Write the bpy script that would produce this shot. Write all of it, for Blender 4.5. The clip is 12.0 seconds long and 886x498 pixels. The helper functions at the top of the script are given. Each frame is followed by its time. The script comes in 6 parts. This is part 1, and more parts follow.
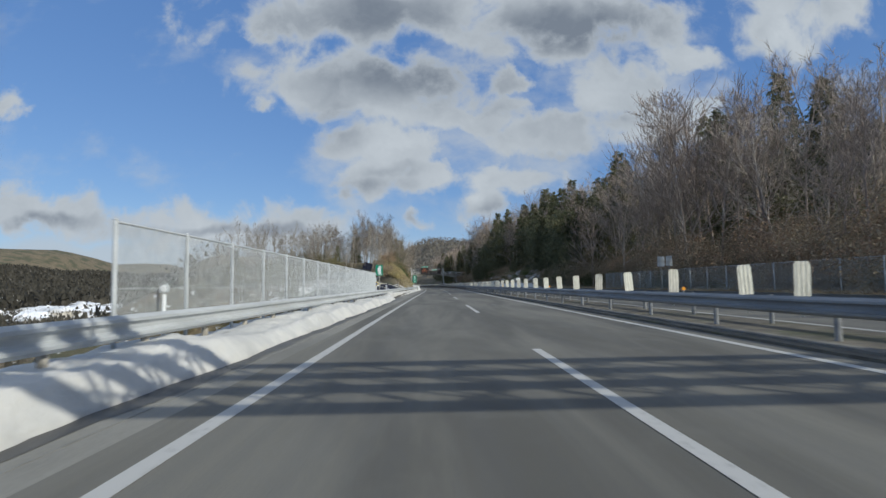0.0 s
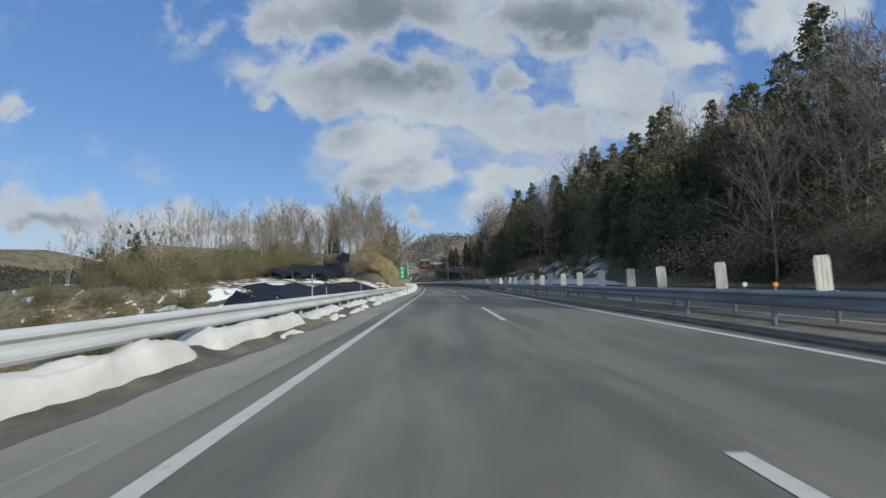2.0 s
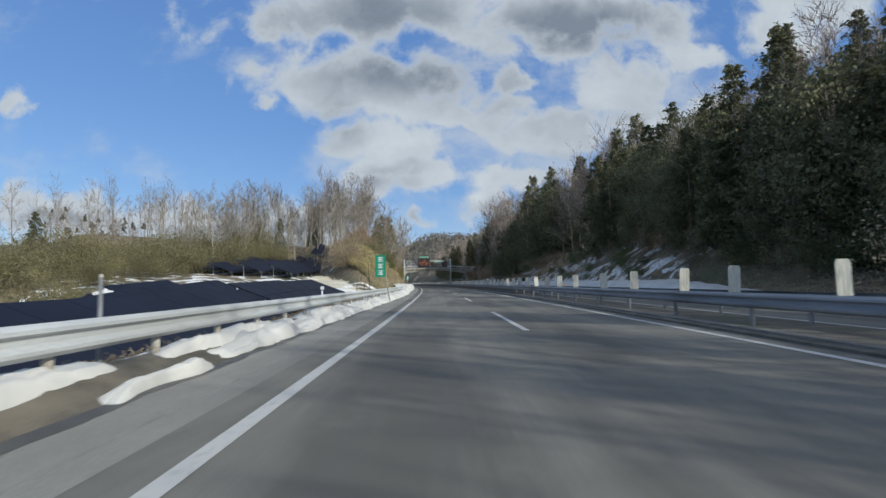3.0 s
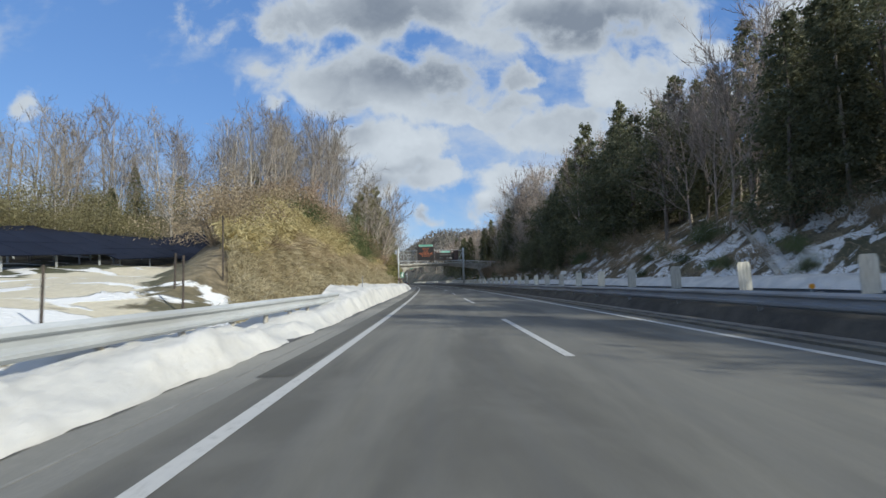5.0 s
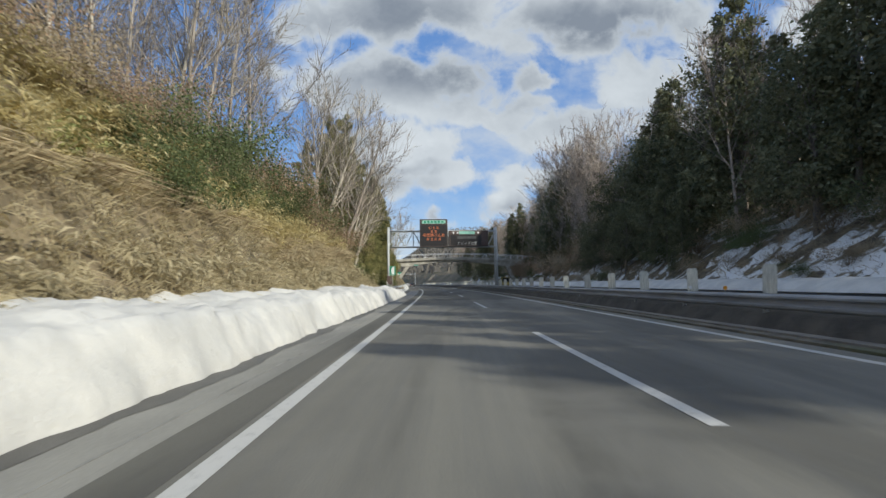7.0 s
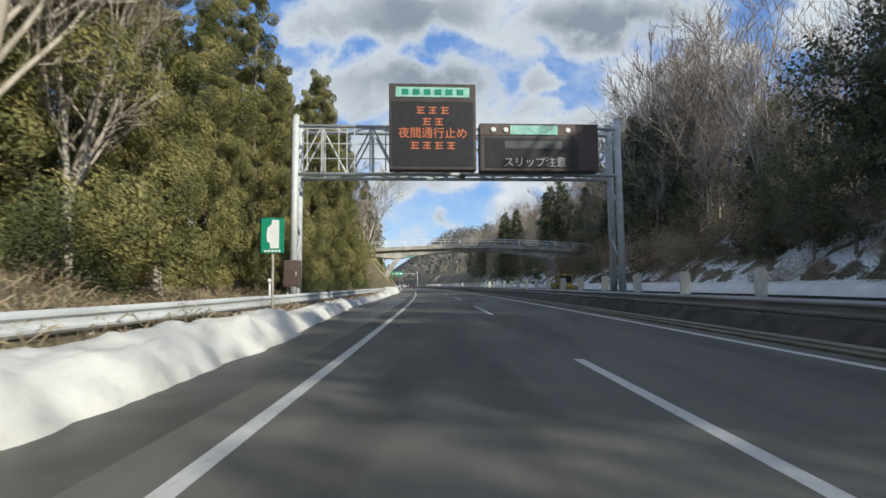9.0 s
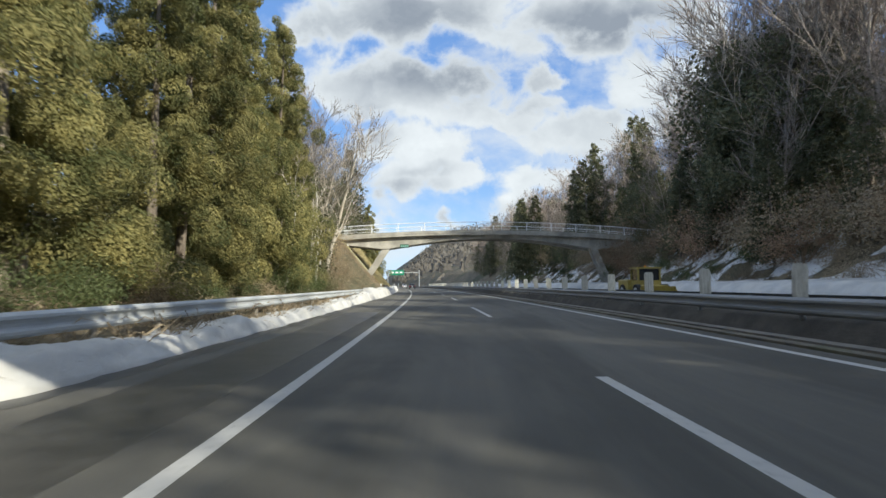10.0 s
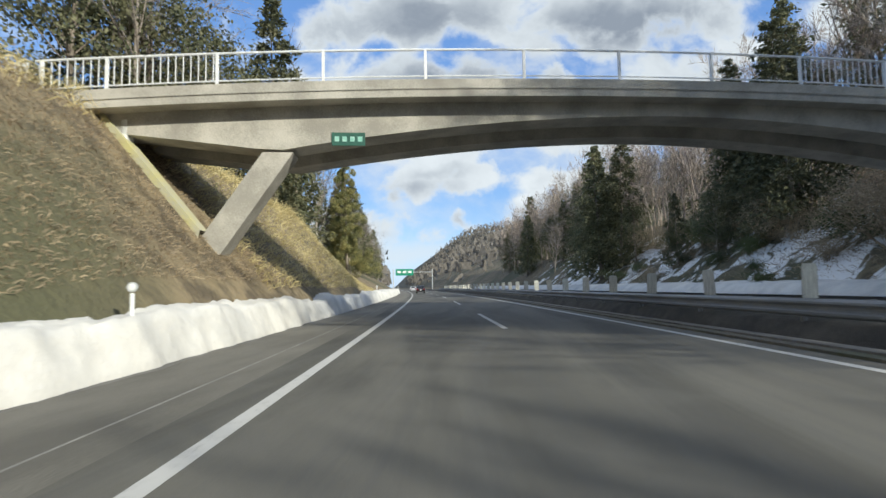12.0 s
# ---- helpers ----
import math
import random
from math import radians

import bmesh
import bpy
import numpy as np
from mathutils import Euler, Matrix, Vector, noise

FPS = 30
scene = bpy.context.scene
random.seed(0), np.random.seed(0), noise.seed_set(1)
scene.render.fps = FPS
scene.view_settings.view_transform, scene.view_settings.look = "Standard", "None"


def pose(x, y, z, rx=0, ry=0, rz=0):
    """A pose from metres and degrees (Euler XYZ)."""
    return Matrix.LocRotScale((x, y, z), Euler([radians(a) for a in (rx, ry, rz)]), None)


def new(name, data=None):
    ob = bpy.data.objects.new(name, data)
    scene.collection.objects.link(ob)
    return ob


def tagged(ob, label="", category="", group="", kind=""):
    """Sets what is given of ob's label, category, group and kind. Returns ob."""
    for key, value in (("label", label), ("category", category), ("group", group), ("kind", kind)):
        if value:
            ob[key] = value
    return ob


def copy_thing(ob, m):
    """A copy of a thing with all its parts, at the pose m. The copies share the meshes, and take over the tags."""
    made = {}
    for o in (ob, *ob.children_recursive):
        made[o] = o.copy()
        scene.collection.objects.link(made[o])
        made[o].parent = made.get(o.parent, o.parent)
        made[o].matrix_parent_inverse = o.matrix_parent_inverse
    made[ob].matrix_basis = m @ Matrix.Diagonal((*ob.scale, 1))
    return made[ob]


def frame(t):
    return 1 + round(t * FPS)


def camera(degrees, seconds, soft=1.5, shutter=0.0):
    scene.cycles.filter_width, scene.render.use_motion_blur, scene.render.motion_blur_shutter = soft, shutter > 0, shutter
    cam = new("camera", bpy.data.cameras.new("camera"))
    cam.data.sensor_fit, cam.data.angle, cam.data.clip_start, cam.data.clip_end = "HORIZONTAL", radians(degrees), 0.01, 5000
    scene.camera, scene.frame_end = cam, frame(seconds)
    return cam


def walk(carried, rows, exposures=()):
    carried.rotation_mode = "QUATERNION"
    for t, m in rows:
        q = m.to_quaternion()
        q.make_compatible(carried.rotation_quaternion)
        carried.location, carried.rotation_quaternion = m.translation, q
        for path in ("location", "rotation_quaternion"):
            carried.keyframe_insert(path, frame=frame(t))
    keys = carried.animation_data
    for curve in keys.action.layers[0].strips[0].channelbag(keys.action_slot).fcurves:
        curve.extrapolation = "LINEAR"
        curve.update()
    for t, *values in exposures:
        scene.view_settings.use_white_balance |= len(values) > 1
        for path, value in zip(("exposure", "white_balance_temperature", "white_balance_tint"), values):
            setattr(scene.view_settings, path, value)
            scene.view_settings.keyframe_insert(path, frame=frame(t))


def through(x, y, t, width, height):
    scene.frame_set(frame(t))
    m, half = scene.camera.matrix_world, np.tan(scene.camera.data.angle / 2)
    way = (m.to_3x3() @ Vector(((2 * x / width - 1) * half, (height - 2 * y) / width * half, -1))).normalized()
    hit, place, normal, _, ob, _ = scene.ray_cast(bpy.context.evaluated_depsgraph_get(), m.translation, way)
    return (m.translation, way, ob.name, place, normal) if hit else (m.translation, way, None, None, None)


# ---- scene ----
cam = camera(78.76, 12.0, 1.5, 0.1)
PATH = [
    (0.0, 0.130, -0.033, 1.124, 93.78, 0.91, -1.17),
    (0.5, 0.190, 11.192, 1.124, 93.57, 1.01, -1.08),
    (1.0, 0.227, 22.443, 1.124, 93.64, 1.33, -1.15),
    (1.5, 0.293, 34.062, 1.124, 93.51, 1.60, -0.95),
    (2.0, 0.232, 45.784, 1.124, 93.54, 1.39, -0.92),
    (2.5, 0.258, 57.336, 1.124, 93.69, 0.95, -0.80),
    (3.0, 0.280, 68.709, 1.124, 93.60, 0.77, -0.88),
    (5.0, 0.541, 113.279, 1.124, 93.50, 1.09, -0.04),
    (5.5, 0.437, 124.286, 1.124, 93.67, 1.22, 0.48),
    (6.0, 0.284, 135.196, 1.124, 93.57, 1.13, 0.70),
    (6.5, -0.066, 146.195, 1.124, 93.68, 0.82, 1.01),
    (7.0, -0.356, 157.037, 1.124, 93.65, 0.79, 1.20),
    (9.0, -1.726, 201.097, 1.124, 93.81, 0.47, 1.86),
    (9.5, -2.153, 211.900, 1.124, 93.82, 0.58, 1.92),
    (10.0, -2.611, 222.692, 1.124, 93.78, 0.66, 2.26),
    (10.5, -3.249, 233.714, 1.124, 93.74, 0.60, 2.52),
    (11.0, -3.944, 244.721, 1.124, 93.71, 0.67, 2.82),
    (11.5, -4.655, 255.668, 1.124, 93.78, 0.75, 3.22),
    (12.0, -5.466, 266.739, 1.124, 94.04, 0.96, 3.90),
]
EXPOSURE = [(0.0, 0.22, 6000, 5), (1.5, 0.26, 5980, 5), (3.0, 0.38, 5950, 5), (5.5, 0.50, 5950, 5), (7.0, 0.56, 6150, 5), (9.0, 0.72, 6150, 5), (10.5, 0.98, 6350, 4), (11.3, 0.92, 6250, 4), (12.0, 0.88, 6200, 4)]
walk(cam, [(r[0], pose(*r[1:])) for r in PATH], EXPOSURE)

# ---- world, sun ----
SUN_AZ = radians(130)     # clockwise from the road's heading
SUN_EL = radians(29)
sun_dir = Vector((math.sin(SUN_AZ) * math.cos(SUN_EL), math.cos(SUN_AZ) * math.cos(SUN_EL), math.sin(SUN_EL)))
sun = new("sun", bpy.data.lights.new("sun", "SUN"))
sun.data.energy, sun.data.angle, sun.data.color = 3.0, radians(0.5), (1.0, 0.91, 0.77)
sun.matrix_world = Matrix.Translation((0, 0, 60)) @ sun_dir.to_track_quat("Z", "Y").to_matrix().to_4x4()

world = bpy.data.worlds.new("world")
scene.world = world
world.use_nodes = True


class Nodes:
    """Short helper to wire shader nodes."""

    def __init__(self, tree):
        self.t = tree

    def node(self, kind, **sets):
        n = self.t.nodes.new(kind)
        for key, value in sets.items():
            if key == "op":
                n.operation = value
            elif key == "dims":
                n.noise_dimensions = value
        return n

    def put(self, socket, value):
        if hasattr(value, "is_linked"):
            self.t.links.new(value, socket)
        else:
            socket.default_value = value

    def math(self, op, a, b=0.0, clamp=False):
        n = self.t.nodes.new("ShaderNodeMath")
        n.operation, n.use_clamp = op, clamp
        self.put(n.inputs[0], a)
        self.put(n.inputs[1], b)
        return n.outputs[0]

    def vmath(self, op, a, b=None):
        n = self.t.nodes.new("ShaderNodeVectorMath")
        n.operation = op
        self.put(n.inputs[0], a)
        if b is not None:
            self.put(n.inputs[1], b)
        return n.outputs["Value"] if op == "LENGTH" else n.outputs[0]

    def noise(self, vec, scale, detail=4.0, rough=0.55, distort=0.0):
        n = self.t.nodes.new("ShaderNodeTexNoise")
        self.put(n.inputs["Vector"], vec)
        n.inputs["Scale"].default_value, n.inputs["Detail"].default_value = scale, detail
        n.inputs["Roughness"].default_value, n.inputs["Distortion"].default_value = rough, distort
        return n.outputs["Fac"]

    def ramp(self, fac, lo, hi):
        n = self.t.nodes.new("ShaderNodeMapRange")
        n.interpolation_type = "SMOOTHSTEP"
        self.put(n.inputs[0], fac)
        n.inputs[1].default_value, n.inputs[2].default_value = lo, hi
        return n.outputs[0]

    def mix(self, fac, a, b):
        n = self.t.nodes.new("ShaderNodeMix")
        n.data_type = "RGBA"
        self.put(n.inputs[0], fac)
        for socket, value in ((n.inputs[6], a), (n.inputs[7], b)):
            self.put(socket, (*value, 1.0) if isinstance(value, tuple) and len(value) == 3 else value)
        return n.outputs[2]


w = Nodes(world.node_tree)
background = world.node_tree.nodes["Background"]
sky = world.node_tree.nodes.new("ShaderNodeTexSky")
sky.sky_type, sky.sun_disc = "NISHITA", False
sky.sun_elevation, sky.sun_rotation = SUN_EL, SUN_AZ
sky.air_density, sky.dust_density, sky.ozone_density = 1.0, 0.4, 1.6
coord = world.node_tree.nodes.new("ShaderNodeTexCoord")
split = world.node_tree.nodes.new("ShaderNodeSeparateXYZ")
world.node_tree.links.new(coord.outputs["Generated"], split.inputs[0])
ahead = w.math("MAXIMUM", w.math("ABSOLUTE", split.outputs[1]), 0.05)
combine = world.node_tree.nodes.new("ShaderNodeCombineXYZ")
w.put(combine.inputs[0], w.math("DIVIDE", split.outputs[0], ahead))
w.put(combine.inputs[1], w.math("DIVIDE", split.outputs[2], ahead))
w.put(combine.inputs[2], split.outputs[1])
flat = combine.outputs[0]


def warped(scale, amount, detail=6.0):
    """The sky's place pushed about by noise, so that outlines billow."""
    n = world.node_tree.nodes.new("ShaderNodeTexNoise")
    n.inputs["Scale"].default_value, n.inputs["Detail"].default_value, n.inputs["Roughness"].default_value = scale, detail, 0.6
    w.put(n.inputs["Vector"], flat)
    push = w.vmath("SCALE", w.vmath("SUBTRACT", n.outputs["Color"], (0.5, 0.5, 0.5)))
    push.node.inputs["Scale"].default_value = amount
    return w.vmath("ADD", flat, push)


# heaps of cumulus: sideways, height, half width, half height
HEAPS = [
         (-0.106, 0.369, 0.202, 0.076), (-0.212, 0.375, 0.093, 0.046), (-0.31, 0.34, 0.024, 0.024), (-0.112, 0.258, 0.107, 0.054), (-0.028, 0.257, 0.065, 0.039),
         (-0.128, 0.198, 0.071, 0.035), (0.003, 0.197, 0.061, 0.033), (0.075, 0.318, 0.104, 0.033), (0.156, 0.377, 0.041, 0.019), (0.218, 0.275, 0.1, 0.05),
         (0.362, 0.376, 0.087, 0.078), (0.418, 0.293, 0.12, 0.057), (0.506, 0.419, 0.065, 0.039), (0.168, 0.187, 0.122, 0.044), (0.101, 0.142, 0.061, 0.028),
         (0.274, 0.503, 0.24, 0.072), (-0.073, 0.523, 0.305, 0.068), (-0.324, 0.491, 0.037, 0.02), (0.686, 0.502, 0.131, 0.074), (0.804, 0.516, 0.06, 0.048),
         (-0.719, 0.138, 0.12, 0.048), (-0.384, 0.113, 0.283, 0.046), (-0.783, 0.364, 0.039, 0.024), (-0.029, 0.132, 0.039, 0.015),
]
# their shaded undersides: the same, and how dark
UNDERSIDES = [
         (-0.031, 0.39, 0.185, 0.061, 0.85), (0.285, 0.498, 0.18, 0.061, 1.0), (-0.128, 0.191, 0.087, 0.026, 0.6), (-0.202, 0.31, 0.12, 0.041, 0.65), (-0.116, 0.512, 0.262, 0.054, 0.6),
         (0.098, 0.149, 0.082, 0.026, 0.65), (-0.703, 0.114, 0.098, 0.014, 0.75), (-0.358, 0.098, 0.207, 0.011, 0.65), (-0.029, 0.131, 0.037, 0.013, 0.8), (0.239, 0.24, 0.087, 0.017, 0.4),
         (0.343, 0.315, 0.065, 0.024, 0.35), (0.128, 0.328, 0.065, 0.017, 0.4), (-0.076, 0.222, 0.076, 0.015, 0.45),
]


def ellipse(place, cx, cz, rx, rz):
    off = w.vmath("MULTIPLY", w.vmath("SUBTRACT", place, (cx, cz, 0.0)), (1 / rx, 1 / rz, 0.0))
    return w.vmath("LENGTH", off)


def joined(fields, softness):
    total = fields[0]
    for field in fields[1:]:
        total = w.math("SMOOTH_MAX", total, field)
        total.node.inputs[2].default_value = softness
    return total


bent = warped(7.5, 0.13, 6.0)
loose = warped(5.0, 0.11, 4.0)
depth = joined([w.math("MULTIPLY", w.math("SUBTRACT", 1.16, ellipse(bent, *h)), min(1.0, 0.35 + h[3] / 0.06)) for h in HEAPS], 0.30)
billow = w.math("SUBTRACT", w.noise(flat, 12.0, 8.0, 0.55, 0.3), 0.5)
broad = w.math("SUBTRACT", w.noise(w.vmath("MULTIPLY", flat, (1.0, 1.6, 1.0)), 4.2, 7.0, 0.58), 0.5)
between = w.math("MULTIPLY", w.ramp(ellipse(loose, 0.10, 0.42, 0.50, 0.24), 1.1, 0.35), 0.22)
cover = w.math("ADD", w.math("ADD", depth, between), w.math("ADD", w.math("MULTIPLY", billow, 2.5), w.math("MULTIPLY", broad, 0.9)))
cloud = w.ramp(cover, -0.10, 0.62)
veil = w.math("ADD", w.math("MULTIPLY", w.ramp(ellipse(loose, 0.14, 0.34, 0.50, 0.30), 1.25, 0.30), 0.34), w.math("MULTIPLY", broad, 1.6))
cloud = w.math("MAXIMUM", cloud, w.math("MULTIPLY", w.ramp(w.math("ADD", veil, w.math("MULTIPLY", billow, 0.5)), 0.10, 0.60), 0.75))
low_band = w.math("MULTIPLY", w.ramp(ellipse(loose, -0.45, 0.062, 0.60, 0.030), 1.2, 0.4), 0.7)
cloud = w.math("MAXIMUM", cloud, low_band)
overhead = w.math("MULTIPLY", w.ramp(w.noise(coord.outputs["Generated"], 2.6, 7.0, 0.6, 0.4), 0.38, 0.54), w.ramp(split.outputs[2], 0.50, 0.66))
cloud = w.math("MAXIMUM", cloud, w.math("MULTIPLY", overhead, 0.9))
dark = joined([w.math("MULTIPLY", w.ramp(ellipse(loose, *h[:4]), 1.7, 0.1), h[4]) for h in UNDERSIDES], 0.12)
folds = w.math("SUBTRACT", w.noise(w.vmath("ADD", bent, (0.02, -0.03, 0.0)), 6.5, 5.0, 0.5, 0.3), 0.5)
shade = w.math("ADD", dark, w.math("ADD", w.math("MULTIPLY", folds, 1.25), w.math("MULTIPLY", broad, 0.6)))
shade = w.math("ADD", w.math("MULTIPLY", shade, w.ramp(cover, 0.1, 1.0)), 0.14, True)
cloud_colour = w.mix(shade, (5.45, 5.55, 5.75), (1.95, 2.15, 2.55))
blue = w.mix(0.5, sky.outputs[0], (1.02, 2.25, 5.6))
haze = w.ramp(split.outputs[2], 0.16, 0.0)
blue = w.mix(w.math("MULTIPLY", haze, 0.55), blue, (4.3, 5.4, 6.9))
w.put(background.inputs[0], w.mix(cloud, blue, cloud_colour))
background.inputs[1].default_value = 0.088

# ---- the road's line: s along it, d to the right of the lane's middle ----
HEADING = [(-400, 0.07), (-20, 0.07), (40, -0.41), (80, -0.55), (120, 0.46), (160, 1.54), (200, 2.16), (240, 3.64), (280, 5.09), (320, 6.34), (400, 8.6), (470, 9.6), (4000, 9.6)]
GRID_S = np.arange(-400.0, 3500.0, 1.0)
_hd = np.radians(np.interp(GRID_S, [k[0] for k in HEADING], [k[1] for k in HEADING]))
_x, _y = -np.cumsum(np.sin(_hd)), np.cumsum(np.cos(_hd))
_x, _y = _x - _x[400], _y - _y[400]


def at(s, d, z=0.0):
    """World coordinates of road coordinates, as an array of shape (..., 3)."""
    s, d, z = np.broadcast_arrays(np.asarray(s, float), np.asarray(d, float), np.asarray(z, float))
    h = np.interp(s, GRID_S, _hd)
    return np.stack([np.interp(s, GRID_S, _x) + d * np.cos(h), np.interp(s, GRID_S, _y) + d * np.sin(h), z], -1)


def frame_at(s, d, z=0.0, turn=0.0):
    """The pose of a thing at a place beside the road, its y along the road, turned by so many degrees."""
    p = at(s, d, z)
    return Matrix.Translation(p) @ Matrix.Rotation(float(np.interp(s, GRID_S, _hd)) + radians(turn), 4, "Z")


def soft(a, b, x):
    t = np.clip((np.asarray(x, float) - a) / (b - a), 0, 1)
    return t * t * (3 - 2 * t)


LINE_L, LINE_M, LINE_R = -1.73, 1.87, 5.47


def bumps(s, d, size):
    return np.sin(s / size + 1.3 * np.sin(d / size * 0.7)) * np.cos(d / size * 1.1 + 0.9 * np.sin(s / size * 0.6))


def terrain(s, d):
    """Height of the ground beside the road."""
    s, d = np.broadcast_arrays(np.asarray(s, float), np.asarray(d, float))
    a = np.maximum(d - 18.4, 0)
    near = 0.25 * soft(0, 2, a) + 0.50 * np.clip(a - 6.5, 0, 22) + 0.25 * np.clip(a - 28.5, 0, 80)
    cut = 0.35 * soft(0, 1.5, a) + 0.78 * np.clip(a - 1.8, 0, 7.5) + 0.42 * np.clip(a - 9.3, 0, 40) + 0.2 * np.clip(a - 49.3, 0, 80)
    wr = soft(84, 128, s)
    right = near * (1 - wr) + cut * wr
    b = np.maximum(-4.6 - d, 0)
    valley = -0.55 * np.clip(b, 0, 20) - 0.03 * np.clip(b - 20, 0, 120) + 0.16 * np.clip(b - 230, 0, 420) * (0.75 + 0.25 * np.sin(s / 130 + b / 210))
    rise = np.interp(s, [44, 72, 84, 95, 105, 118, 133, 150, 170], [-2.6, -2.1, -1.5, -0.8, -0.3, 0.35, 1.3, 2.4, 3.5])
    field = rise * soft(0, 7, b) + np.interp(s, [90, 118, 160], [0.02, 0.05, 0.11]) * np.clip(b - 8, 0, 17) + 0.02 * np.clip(b - 25, 0, 100)
    low = soft(46, 85, b) * (1 - soft(130, 190, s))
    field = field * (1 - low) + valley * low
    lip = 2.75 + 0.40 * np.sin(s / 4.7) + 0.2 * np.sin(s / 1.9)
    bank = 0.30 * soft(0, 0.8, b) + 0.68 * np.clip(b - 0.3, 0, lip - 0.3) + 2.0 * np.clip(b - lip, 0, 0.75) + 0.90 * np.clip(b - lip - 0.75, 0, 7.45 - lip) + 0.08 * np.clip(b - 8.6, 0, 60)
    wood = 0.12 * soft(0, 1, b) + 0.16 * np.clip(b, 0, 14) + 0.04 * np.clip(b - 14, 0, 60)
    abut = 0.55 * soft(0, 0.5, b) + 1.22 * np.clip(b - 0.1, 0, 4.75) + 0.03 * np.clip(b - 4.85, 0, 60)
    beyond = 0.2 * soft(0, 0.8, b) + 0.55 * np.clip(b - 0.4, 0, 9) + 0.15 * np.clip(b - 9.4, 0, 60)
    keys = [56, 76, 129, 145, 203, 214, 267, 276, 304, 322]
    zones = [valley, field, field, bank, bank, wood, wood, abut, abut, beyond]
    left = np.zeros_like(s)
    sk = s - 2.6 * np.clip(b - 4, 0, 15) * (1 - soft(165, 195, s))
    for i, z in enumerate(zones):
        ramp = np.zeros(len(keys))
        ramp[i] = 1
        left = left + z * np.interp(sk, keys, ramp)
    deep = soft(60, 105, b)
    left = left * (1 - deep) + valley * deep
    left = left + 0.16 * bumps(s, d, 0.9) * soft(1.0, 2.5, b) * (1 - soft(9, 12, b)) * soft(134, 142, s) * (1 - soft(198, 206, s))
    z = np.where(d > 7, right, left)
    away = np.clip(np.maximum(a, b) / 10, 0, 1)
    z = z + away * (0.22 * bumps(s, d, 3.1) + 0.5 * np.clip(np.maximum(a, b) / 60, 0, 6) * bumps(s + 40, d, 23.0))
    far = soft(480, 1400, s)
    z = z + far * (30 + 26 * np.sin(d / 170 + 1.0) + 14 * np.sin(d / 63)) * soft(5, 150, np.abs(d - 7))
    return np.where((a > 0) | (b > 0), z, -0.06)


# ---- mesh helpers ----
class Build:
    """Collects vertices and faces, and makes one mesh of them."""

    def __init__(self):
        self.v, self.f, self.n = [], [], 0

    def add(self, verts, faces):
        verts = np.asarray(verts, float).reshape(-1, 3)
        self.v.append(verts)
        self.f += [tuple(i + self.n for i in f) for f in faces]
        self.n += len(verts)
        return self

    def box(self, c, size, m=None):
        x, y, z = size[0] / 2, size[1] / 2, size[2] / 2
        v = np.array([(i, j, k) for k in (-z, z) for j in (-y, y) for i in (-x, x)])
        if m is not None:
            v = v @ np.array(m.to_3x3()).T
        return self.add(v + np.asarray(c, float), [(0, 2, 3, 1), (4, 5, 7, 6), (0, 1, 5, 4), (2, 6, 7, 3), (0, 4, 6, 2), (1, 3, 7, 5)])

    def tube(self, p, q, r0, r1=None, n=8, caps=True):
        p, q, r1 = np.asarray(p, float), np.asarray(q, float), r0 if r1 is None else r1
        axis = (q - p) / max(np.linalg.norm(q - p), 1e-9)
        side = np.cross(axis, (0, 0, 1) if abs(axis[2]) < 0.9 else (1, 0, 0))
        side /= np.linalg.norm(side)
        up = np.cross(axis, side)
        a = np.arange(n) * 2 * math.pi / n
        ring = np.outer(np.cos(a), side) + np.outer(np.sin(a), up)
        v = np.concatenate([p + ring * r0, q + ring * r1])
        f = [(i, (i + 1) % n, n + (i + 1) % n, n + i) for i in range(n)]
        return self.add(v, f + [tuple(range(n))[::-1], tuple(range(n, 2 * n))] if caps else f)

    def limb(self, pts, radii, n=6):
        """One tapered tube through several points."""
        rings = []
        a = np.arange(n + 1) * 2 * math.pi / n
        for k, p in enumerate(pts):
            axis = np.asarray(pts[min(k + 1, len(pts) - 1)]) - np.asarray(pts[max(k - 1, 0)])
            axis = axis / max(np.linalg.norm(axis), 1e-9)
            side = np.cross(axis, (0.0, 0.31, 0.95) if abs(axis[2]) < 0.8 else (1.0, 0.1, 0.0))
            side /= np.linalg.norm(side)
            rings.append(np.asarray(p) + radii[k] * (np.outer(np.cos(a), side) + np.outer(np.sin(a), np.cross(axis, side))))
        return self.sweep(np.array(rings)[:, ::-1])

    def sweep(self, rows):
        """A sheet through rows of points of equal count."""
        rows = np.asarray(rows, float)
        a, b = rows.shape[:2]
        k = np.arange(a * b).reshape(a, b)
        f = np.stack([k[:-1, :-1], k[1:, :-1], k[1:, 1:], k[:-1, 1:]], -1).reshape(-1, 4)
        return self.add(rows.reshape(-1, 3), f.tolist())

    def data(self, name, mat, smooth=False):
        me = bpy.data.meshes.new(name)
        me.from_pydata(np.concatenate(self.v).tolist(), [], self.f)
        me.materials.append(mat)
        if smooth:
            me.polygons.foreach_set("use_smooth", [True] * len(me.polygons))
        me.update()
        return me


